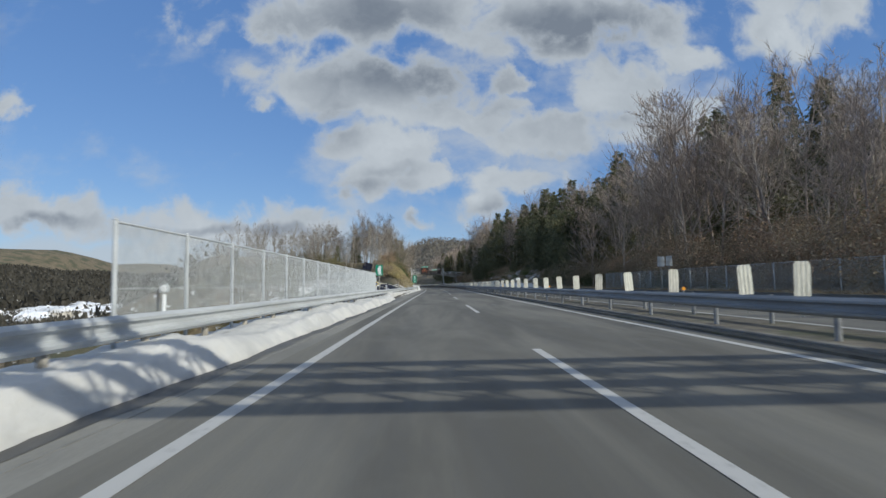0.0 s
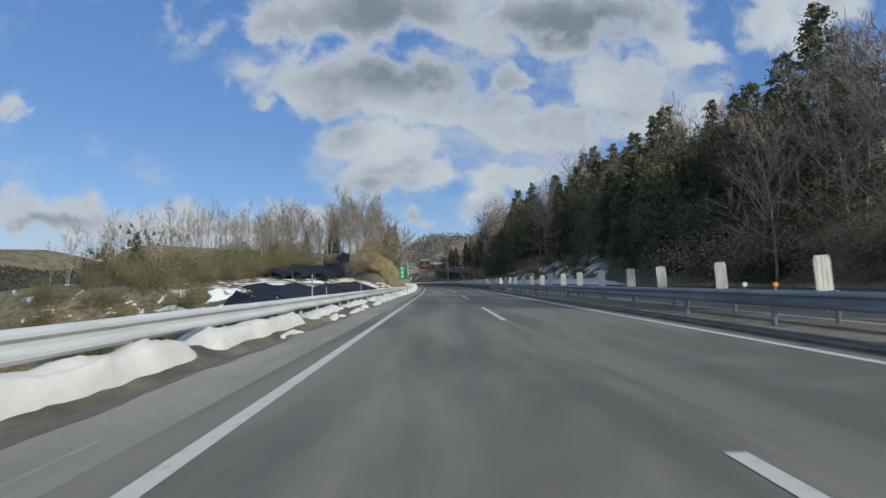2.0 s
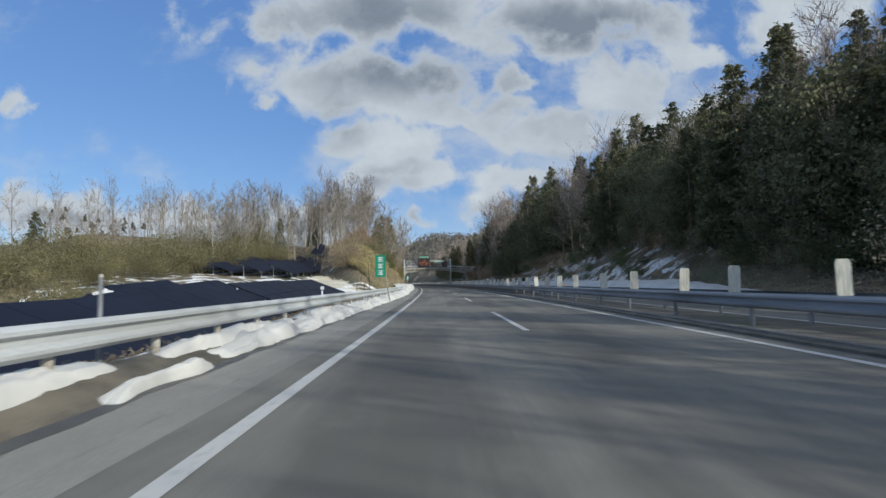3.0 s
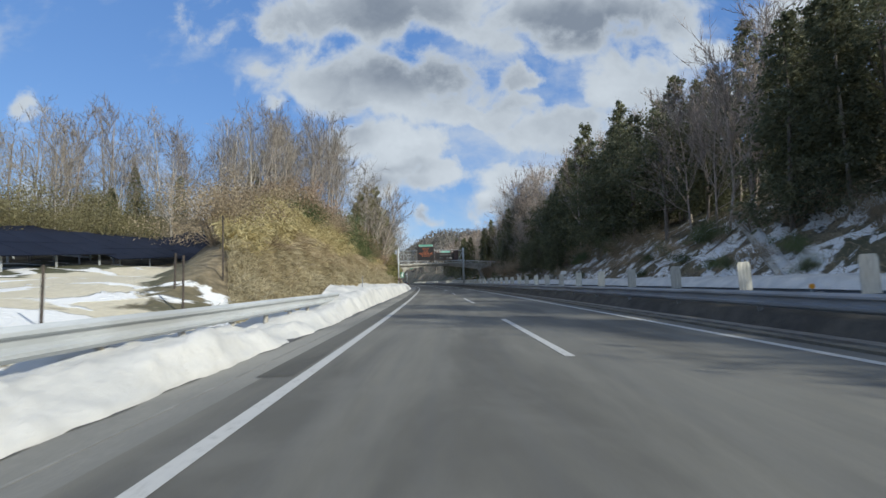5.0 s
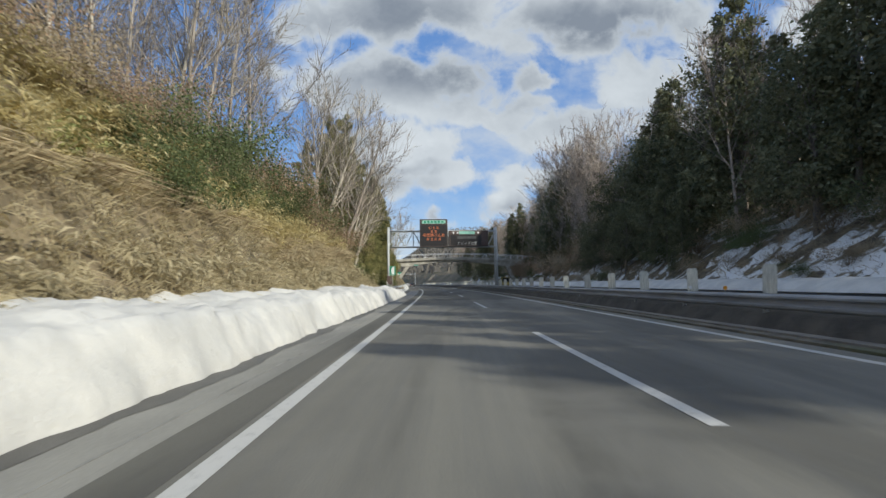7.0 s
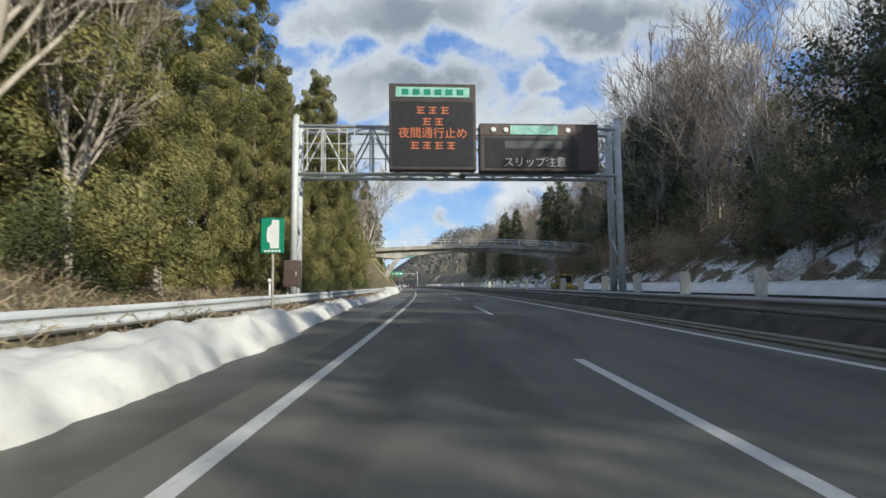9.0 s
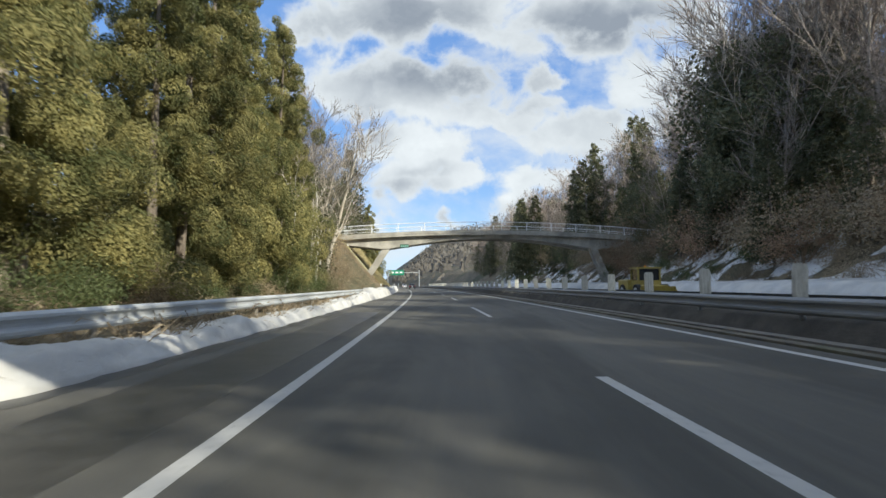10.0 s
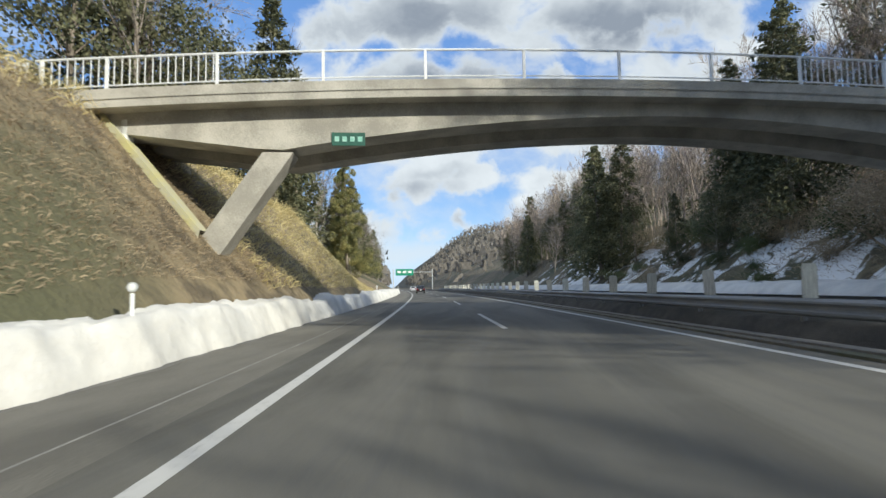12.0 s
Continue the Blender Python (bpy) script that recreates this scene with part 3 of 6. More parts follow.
verge_rows = []
for d, z in ((-3.0, -0.03), (-3.34, -0.01), (-3.55, 0.07), (-3.75, 0.13), (-3.9, 0.18), (-4.15, 0.20), (-4.4, 0.12), (-4.7, -0.08)):
    lump = np.array([noise.fractal(Vector((a * 1.1, d * 2.0, 5.0)), 0.8, 2.1, 4) for a in verge_s])
    verge_rows.append(at(verge_s, d, np.where(d < -3.4, z * heave + 0.035 * lump * heave - 0.02 * (1 - heave), z)))
verge = tagged(new("verge", Build().sweep(np.stack(verge_rows, 1)).data("verge", M_MUD, True)), "muddy verge under the guardrail", "verge", kind="structure")


def painted(s0, s1, d, width, parent, name):
    s = np.linspace(s0, s1, max(2, int((s1 - s0) / 4) + 1))
    b = Build().sweep(np.stack([at(s, d + width / 2, 0.005), at(s, d - width / 2, 0.005)], 1))
    return part(name, b, M_PAINT, parent)


painted(ROAD0, 600, LINE_L + 0.015, 0.165, road, "edge_line")
M_JOINT = material("joint_seal", (0.17, 0.168, 0.155), (0.28, 0.275, 0.25), 2.0, 0.85)
part("joint", ribbon(ROAD0, 200, -2.585, -2.555, 0.001), M_JOINT, road, "pale joint in the shoulder")
part("joint", ribbon(204, 600, -2.82, -2.79, 0.001), M_JOINT, road, "pale joint in the shoulder")
painted(ROAD0, 600, LINE_R, 0.18, road, "edge_line")
painted(ROAD0, 600, 9.5, 0.18, opposite, "edge_line")
painted(ROAD0, 600, 16.6, 0.18, opposite, "edge_line")
for k in range(-2, 24):
    painted(-10.74 + 20 * k - 8, -10.74 + 20 * k, LINE_M, 0.15, road, "lane_dash")
    painted(-6.0 + 20 * k - 8, -6.0 + 20 * k, 13.05, 0.15, opposite, "lane_dash")


def wet_strip(s0, s1, inner, outer, seed):
    """Meltwater on the shoulder along the snow, its edge towards the lane uneven."""
    s = np.arange(s0, s1, 0.25)
    edge = np.array([noise.fractal(Vector((a * 0.35, seed, 0.0)), 0.8, 2.1, 5) for a in s])
    b = Build().sweep(np.stack([at(s, inner + 0.16 * edge, 0.0015), at(s, np.full_like(s, outer), 0.0015)], 1))
    part("wet_strip", b, M_WET, road, "dark meltwater on the shoulder")


M_WET = material("wet_asphalt", (0.045, 0.044, 0.040), (0.085, 0.082, 0.074), 1.6, 0.45, 0, 0.2, 40)
wet_strip(-30, 46, -2.68, -3.1, 1)
wet_strip(46, 108, -3.2, -3.36, 2)
wet_strip(108, 199, -2.98, -3.48, 3)
wet_strip(198, 246, -2.26, -3.6, 5)
wet_strip(228, 330, -4.1, -4.57, 4)
part("wheel_worn_band", ribbon(120, 330, -2.30, -1.86, 0.0035), M_DARK_ASPHALT, road, "darker asphalt band beside the edge line")

# ---- guardrails ----
BEAM = [(0.000, 0.000), (0.018, 0.012), (0.062, 0.050), (0.066, 0.090), (0.012, 0.118), (0.000, 0.145), (0.000, 0.195), (0.012, 0.222), (0.066, 0.250), (0.062, 0.290), (0.018, 0.328), (0.000, 0.340)]


def beam(s0, s1, d, z, side, step=2.0):
    """A corrugated beam along the road, its waves towards side (+1 right, -1 left)."""
    s = np.arange(s0, s1 + 0.01, step)
    loop = [(side * p, q) for p, q in BEAM] + [(side * (p - 0.006), q) for p, q in BEAM[::-1]]
    loop.append(loop[0])
    rows = np.stack([at(s, d + p, z + q) for p, q in loop], 1)
    return Build().sweep(rows if side < 0 else rows[:, ::-1])


def guardrail(s0, s1, d, z, side, gap, label, post_mat, post_h=0.74, beam_mat=None):
    rail = thing("guardrail", Matrix(), label, "guardrail")
    length = 4.0
    k = s0
    while k < s1 - 0.1:
        end = min(k + length, s1)
        part("beam", beam(k, end + 0.06, d, z + (0.004 if int(k / length) % 2 else 0), side), beam_mat or M_STEEL, rail)
        k += length
    post = Build()
    post.tube((0, 0, -0.05), (0, 0, post_h), 0.057, n=10)
    post.box((0.065 * side, 0, z + 0.17), (0.07, 0.07, 0.20))
    post.tube((0, 0, post_h), (0, 0, post_h + 0.015), 0.060, 0.045, 10)
    data = post.data("post", post_mat)
    for p in np.arange(s0 + 0.48, s1, gap):
        lean = random.uniform(-1.5, 1.5)
        part("post", data, post_mat, rail, m=frame_at(p, d - 0.115 * side, 0) @ pose(0, 0, 0, lean, random.uniform(-1.5, 1.5), 0))
    return rail


guardrail(-15.3, 136.0, -3.95, 0.45, 1, 2.07, "galvanised corrugated guardrail beside the shoulder", M_POST)
guardrail(205.0, 267.0, -5.42, 0.50, 1, 2.0, "galvanised corrugated guardrail half buried in snow", M_POST)
guardrail(-15.3, 420.0, 6.95, 0.46, -1, 4.0, "galvanised corrugated guardrail on the median", M_DARK_STEEL, 0.74, M_DARK_STEEL)
guardrail(-15.3, 420.0, 8.55, 0.46, 1, 4.0, "galvanised corrugated guardrail facing the opposite carriageway", M_DARK_STEEL, 0.74, M_DARK_STEEL)


# ---- snow banks ----
def snow_bank(s0, s1, profile, label, mat, rough=0.06, ends=3.0, seed=1):
    """A ridge of ploughed snow; profile(s) gives rows of d and z arrays from the foot to the back."""
    s = np.arange(s0, s1, 0.16)
    foot, crest, back, height, back_z = profile(s)
    ragged = np.array([noise.fractal(Vector((a * 0.9, seed * 3.1, 2.0)), 0.9, 2.2, 6) for a in s])
    foot = foot + np.clip(0.9 * rough * ragged, -0.12, 0.12)
    t = np.linspace(0, 1, 21) ** 1.5
    rows = []
    taper = np.minimum(1, np.minimum((s - s0) / ends, (s1 - s) / ends)) ** 0.6
    for k in t:
        d = foot + (back - foot) * k
        rel = (d - foot) / (crest - foot)
        z = np.where(d < crest, height + (back_z - height) * np.clip((crest - d) / np.maximum(crest - back, 1e-3), 0, 1) ** 1.5,
                     height * (0.84 * np.clip(rel / 0.38, 0, 1) ** 0.8 + 0.16 * np.clip(rel, 0, 1)))
        lump = np.array([noise.fractal(Vector((a * 0.8, b * 1.3, seed)), 0.8, 2.1, 5) for a, b in zip(s, d)])
        big = np.array([noise.noise(Vector((a * 0.22, seed, b * 0.3))) for a, b in zip(s, d)])
        lump = lump + 0.35 * np.array([abs(noise.noise(Vector((a * 3.4, b * 4.2, seed + 7)))) * 2 - 0.6 for a, b in zip(s, d)])
        z = z * taper + (lump * rough + big * rough * 1.6) * (0.30 + min(1, 6 * k)) * taper
        rows.append(at(s, d + 0.7 * rough * lump, np.where(k == 0, -0.03, z)))
    bank = new("snow_bank", Build().sweep(np.stack(rows, 1)).data("snow_bank", mat, True))
    return tagged(bank, label, "snow bank")


def low_bank(s):
    foot = np.interp(s, [-15, 8, 20, 36, 44], [-2.9, -2.92, -2.9, -2.86, -3.05]) + 0.05 * np.sin(s * 0.9)
    return foot, foot - 0.72, np.full_like(s, -4.6), np.interp(s, [-15, 10, 20, 38, 44], [0.36, 0.35, 0.36, 0.33, 0.26]) + 0.03 * np.sin(s * 1.7), np.interp(s, [0, 30, 50], [0.28, 0.22, 0.1])


snow_bank(-30, 44, low_bank, "sunlit ploughed snow under the roadside guardrail", M_SNOW, 0.07, 1.2, seed=2)


def back_ridge(s):
    foot = np.interp(s, [44, 50, 60, 66, 92], [-3.5, -3.56, -3.60, -3.74, -3.78])
    height = np.interp(s, [44, 49, 58, 64, 92], [0.36, 0.46, 0.42, 0.34, 0.32]) + 0.04 * np.sin(s * 0.9) + 0.03 * np.sin(s * 2.3)
    return foot, foot - 0.28, np.full_like(s, -4.55), height, np.full_like(s, 0.16)


for s0, s1, k in ((44.6, 54.2, 4), (54.6, 60.9, 5), (61.5, 68.0, 6), (68.6, 75.3, 11), (75.8, 83.0, 12), (83.4, 92.0, 13)):
    snow_bank(s0, s1, back_ridge, "broken ridge of old snow round the guardrail posts", M_SNOW, 0.075, 0.5, seed=k)
for k, (p, d) in enumerate([(57.5, -3.44), (63.0, -3.48), (66.6, -3.42), (70.2, -3.50), (74.0, -3.40), (77.2, -3.50), (81, -3.42), (86, -3.42)]):
    snow_bank(p, p + 1.6 + 0.8 * (k % 3), lambda s, d=d: (d + 0.12 + 0.06 * np.sin(s * 3), np.full_like(s, d), np.full_like(s, d - 0.13), np.full_like(s, 0.13), np.full_like(s, 0.05)),
              "small melting heap of snow on the verge", M_SNOW, 0.06, 0.5, seed=20 + k)


def rising_bank(s):
    foot = np.interp(s, [76, 90, 110, 128, 140, 200, 212], [-3.4, -3.3, -3.05, -2.97, -3.22, -3.2, -3.3])
    crest = np.interp(s, [76, 110, 128, 136, 142, 200, 212], [-3.85, -3.85, -3.9, -4.0, -4.15, -4.2, -4.4])
    back = np.interp(s, [76, 110, 134, 142, 200, 212], [-4.4, -4.4, -4.6, -5.6, -5.6, -5.0])
    height = np.interp(s, [76, 95, 112, 128, 136, 142, 196, 206, 212], [0.16, 0.22, 0.32, 0.36, 0.60, 0.90, 0.86, 0.65, 0.55])
    back_z = np.interp(s, [76, 110, 134, 140, 196, 206, 212], [0.15, 0.25, 0.45, 1.02, 1.0, 0.6, 0.3])
    return foot, crest, back, height, back_z


snow_bank(76, 214, rising_bank, "high bank of ploughed snow along the shoulder", M_SNOW, 0.10, seed=7)


def wood_bank(s):
    foot = np.interp(s, [208, 228, 262, 272, 330], [-3.2, -4.4, -4.42, -4.2, -4.1])
    height = np.interp(s, [210, 225, 245, 258, 268, 330], [0.50, 0.36, 0.33, 0.42, 0.78, 0.8]) + 0.05 * np.sin(s * 0.8)
    return foot, np.interp(s, [210, 228, 262, 274], [-4.4, -5.0, -5.0, -5.0]), np.interp(s, [210, 228, 264, 272], [-5.2, -5.6, -5.6, -6.0]), height, np.interp(s, [210, 262, 272], [0.25, 0.2, 0.85])


snow_bank(210, 420, wood_bank, "ploughed snow bank below the guardrail and the slope", M_SNOW, 0.09, seed=9)


def far_bank(s):
    return np.full_like(s, 17.7), np.full_like(s, 18.7), np.full_like(s, 20.5), np.interp(s, [-20, 100, 115, 420], [0.12, 0.25, 1.0, 1.05]), np.interp(s, [-20, 100, 115, 420], [0.1, 0.2, 1.15, 1.2])


def far_snow(s0, s1, seed):
    """The same ridge on the opposite side, mirrored in d."""
    s = np.arange(s0, s1, 0.5)
    foot, crest, back, height, back_z = far_bank(s)
    rows = []
    for k in np.linspace(0, 1, 9):
        d = foot + (back - foot) * k
        z = np.where(d > crest, height + (back_z - height) * (d - crest) / (back - crest), height * np.clip((d - foot) / (crest - foot), 0, 1) ** 0.6)
        lump = np.array([noise.fractal(Vector((a * 0.5, b, seed)), 0.8, 2.1, 4) for a, b in zip(s, d)])
        rows.append(at(s, d, np.where(k == 0, -0.03, z + 0.1 * lump * min(1, 3 * k))))
    return tagged(new("snow_bank", Build().sweep(np.stack(rows, 1)[:, ::-1]).data("snow_bank", M_SNOW, True)), "shaded snow bank along the opposite carriageway", "snow bank")


far_snow(-20, 430, 3)

# ---- overbridge ----
BR, BR_TURN = 281.45, 4.2


def bridge_z(d):
    return 6.98 - 0.0023 * (d - 6.9) ** 2


M_DARKGREEN = material("old_green_plate", (0.02, 0.09, 0.065), (0.035, 0.13, 0.095), 3.0, 0.6)


def overbridge():
    bridge = thing("overbridge", frame_at(BR, -5.9, 0, BR_TURN) @ pose(5.9, 0, 0), "concrete farm overbridge with slanting legs over the road", "bridge")
    d = np.linspace(-10.6, 27.0, 48)
    zt = bridge_z(d)
    slab = Build().sweep(np.stack([np.stack([d, np.full_like(d, y), z], -1) for y, z in ((0.0, zt - 0.34), (0.0, zt), (4.4, zt), (4.4, zt - 0.34), (0.0, zt - 0.34))], 1))
    part("deck_slab", slab, M_CONCRETE, bridge)
    kerb = Build().sweep(np.stack([np.stack([d, np.full_like(d, y), z], -1) for y, z in ((-0.03, zt - 0.12), (-0.03, zt + 0.16), (0.30, zt + 0.16), (0.30, zt + 0.002))], 1))
    part("kerb", kerb, M_CONCRETE, bridge)
    off = np.abs(d - 7.6)
    depth = 0.40 + 0.88 * np.clip(off / 12.0, 0, 1) ** 1.8
    depth = np.where(off > 12.0, 1.28 - 0.17 * (off - 12.0), depth)
    keep = (d > -9.2) & (d < 24.2)
    for y0 in (0.55, 2.85):
        a, z, dep = d[keep], zt[keep], depth[keep]
        girder = Build().sweep(np.stack([np.stack([a, np.full_like(a, y), k], -1) for y, k in ((y0, z - 0.30), (y0, z - 0.34 - dep), (y0 + 1.0, z - 0.34 - dep), (y0 + 1.0, z - 0.30))], 1)[:, ::-1])
        part("girder", girder, M_CONCRETE, bridge, smooth=False)
    for side, top, foot in ((0, -4.35, -6.35), (1, 19.5, 21.3)):
        for y0 in (0.62,):
            leg = Build()
            w2 = 0.43
            zt0, zf = 5.05, float(terrain(BR, foot)) - 0.4
            v = [(top - w2, y0, zt0), (top + w2, y0, zt0), (top + w2, y0 + 0.85, zt0), (top - w2, y0 + 0.85, zt0),
                 (foot - w2, y0, zf), (foot + w2, y0, zf), (foot + w2, y0 + 0.85, zf), (foot - w2, y0 + 0.85, zf)]
            leg.add(v, [(0, 1, 2, 3), (7, 6, 5, 4), (0, 4, 5, 1), (1, 5, 6, 2), (2, 6, 7, 3), (3, 7, 4, 0)])
            part("leg", leg, M_CONCRETE, bridge)
    for end, sgn in ((-10.2, 1), (25.2, -1)):
        part("abutment", Build().box((end, 2.2, 5.35), (1.6, 4.6, 1.3)), M_CONCRETE, bridge)
    part("bearing_pier", Build().box((-8.6, 0.75, 5.25), (0.34, 0.4, 1.35)), M_WHITE, bridge, "pale bearing pier")
    plate = part("name_plate", Build().box((-2.35, 0.53, 5.42), (0.95, 0.03, 0.38)), M_DARKGREEN, bridge, "green plate with small white characters")
    for k in range(4):
        part("letter_bar", Build().box((-2.68 + 0.22 * k, 0.508, 5.42), (0.13, 0.006, 0.15)), M_HEADER, plate)
    rail = part("railing", Build().sweep(np.stack([np.stack([d, 0.12 + 0.035 * np.cos(a) + 0 * d, zt + 1.08 + 0.035 * np.sin(a)], -1) for a in np.linspace(0, -2 * math.pi, 9)], 1)), M_WHITE, bridge, "white steel railing")
    low = Build().sweep(np.stack([np.stack([d, 0.12 + 0.02 * np.cos(a) + 0 * d, zt + 0.30 + 0.02 * np.sin(a)], -1) for a in np.linspace(0, -2 * math.pi, 7)], 1))
    part("lower_bar", low, M_WHITE, rail)
    back = Build().sweep(np.stack([np.stack([d, 4.25 + 0.035 * np.cos(a) + 0 * d, zt + 1.08 + 0.035 * np.sin(a)], -1) for a in np.linspace(0, -2 * math.pi, 9)], 1))
    far_rail = part("railing", back, M_WHITE, bridge, "white steel railing")
    part("lower_bar", Build().sweep(np.stack([np.stack([d, 4.25 + 0.02 * np.cos(a) + 0 * d, zt + 0.30 + 0.02 * np.sin(a)], -1) for a in np.linspace(0, -2 * math.pi, 7)], 1)), M_WHITE, far_rail)
    upright = Build().box((0, 0, 0.55), (0.075, 0.075, 1.06)).data("upright", M_WHITE)
    for k in [-10.45] + [-5.9 + 2.887 * n for n in range(-1, 12)]:
        part("upright", upright, M_WHITE, rail, m=pose(k, 0.12, bridge_z(k)))
        part("upright", upright, M_WHITE, far_rail, m=pose(k, 4.25, bridge_z(k)))
    baluster = Build().box((0, 0, 0.69), (0.022, 0.022, 0.78)).data("baluster", M_WHITE)
    for k in np.arange(-10.4, 27.0, 0.2):
        if -10.5 < k < -6.0 or 11.5 < k:
            part("baluster", baluster, M_WHITE, rail, m=pose(k, 0.12, bridge_z(k)))
    return bridge


overbridge()


def slope_strip():
    """The mossy concrete drain that runs down the slope beside the bridge's legs."""
    b = np.linspace(1.75, 4.8, 20)
    d = -4.6 - b
    z = 0.55 + 1.22 * (b - 0.1)
    rows = [at(BR + 0.2, d - 0.1, z - 0.2), at(BR + 0.2, d, z + 0.22), at(BR + 0.75, d, z + 0.22), at(BR + 0.75, d - 0.1, z - 0.2)]
    drain = new("slope_drain", Build().sweep(np.stack(rows, 1)[:, ::-1]).data("slope_drain", M_MOSSY))
    tagged(drain, "mossy yellowed concrete drain down the slope", "drain")


slope_strip()

# ---- gantry ----
GA, GA_TURN = 222.85, 2.5


def gantry(m, left, right, low, high, label, cage=True, tube_r=0.075):
    """Two pairs of braced tubular legs and a box lattice between them."""
    g = thing("sign_gantry", m, label, "gantry")
    gap = 0.95
    for x, d0 in ((left, -1), (right, 1)):
        leg_foot = float(terrain(m.translation.y, x)) - 0.3 if x < 0 else -0.02
        for y in (0.0, gap):
            leg = Build().tube((x + d0 * 0.07, y, leg_foot), (x, y, high + 0.42), 0.15, 0.135, 14)
            leg.tube((x + d0 * 0.07, y, leg_foot), (x + d0 * 0.07, y, leg_foot + 0.05), 0.28, 0.28, 14)
            leg.tube((x, y, high + 0.42), (x, y, high + 0.49), 0.16, 0.06, 14)
            part("leg", leg, M_STEEL, g, smooth=True)
        for k in range(4):
            z0, z1 = 0.8 + 1.15 * k, 0.8 + 1.15 * (k + 1)
            a, b = (0.0, gap) if k % 2 else (gap, 0.0)
            part("brace", Build().tube((x, a, z0), (x, b, z1), 0.04, n=8), M_STEEL, g, smooth=True)
    n = int((right - left) / 0.95)
    xs = np.linspace(left, right, n + 1)
    for y in (0.0, gap):
        for z in (low, high):
            part("chord", Build().tube((left, y, z), (right, y, z), tube_r, n=10), M_STEEL, g, smooth=True)
        for k in range(n):
            z0, z1 = (low, high) if k % 2 == 0 else (high, low)
            part("lattice_bar", Build().tube((xs[k], y, z0), (xs[k + 1], y, z1), 0.035, n=7), M_STEEL, g)
            part("lattice_bar", Build().tube((xs[k + 1], y, low), (xs[k + 1], y, high), 0.028, n=7), M_STEEL, g)
    for z in (low, high):
        for k in range(n):
            a, b = (0.0, gap) if k % 2 else (gap, 0.0)
            part("lattice_bar", Build().tube((xs[k], a, z), (xs[k + 1], b, z), 0.03, n=7), M_STEEL, g)
    if cage:
        for x in np.linspace(left + 0.5, -2.2, 6):
            part("ladder_bar", Build().tube((x, -0.25, low + 0.08), (x, -0.25, high - 0.13), 0.025, n=7), M_STEEL, g)
        for z in (low + 0.58, low + 1.18, high - 0.18):
            part("walkway_rail", Build().tube((left + 0.3, -0.25, z), (-2.0, -0.25, z), 0.022, n=7), M_STEEL, g)
        part("hanger", Build().tube((0.9, 0.0, low - 0.02), (0.9, 0.0, low - 0.20), 0.13, 0.10, 12), M_DARK_STEEL, g, "round sensor under the lower chord")
    return g


gantry(frame_at(GA, 0, 0, GA_TURN), -5.80, 7.40, 5.60, 7.55, "galvanised lattice gantry over the carriageway")
gantry(frame_at(-1.45, 0, 0), -6.3, 19.4, 5.62, 7.20, "galvanised lattice gantry across both carriageways", False, 0.16)


def letters(text, size, mat, parent, m, name="lettering"):
    """Words as a flat mesh of raised letters."""
    curve = bpy.data.curves.new(name, "FONT")
    curve.body, curve.size, curve.align_x, curve.extrude = text, size, "CENTER", 0.004
    tmp = new(name, curve)
    me = bpy.data.meshes.new_from_object(tmp.evaluated_get(bpy.context.evaluated_depsgraph_get()))
    bpy.data.objects.remove(tmp)
    me.materials.clear()
    me.materials.append(mat)
    return part(name, me, mat, parent, m=m)


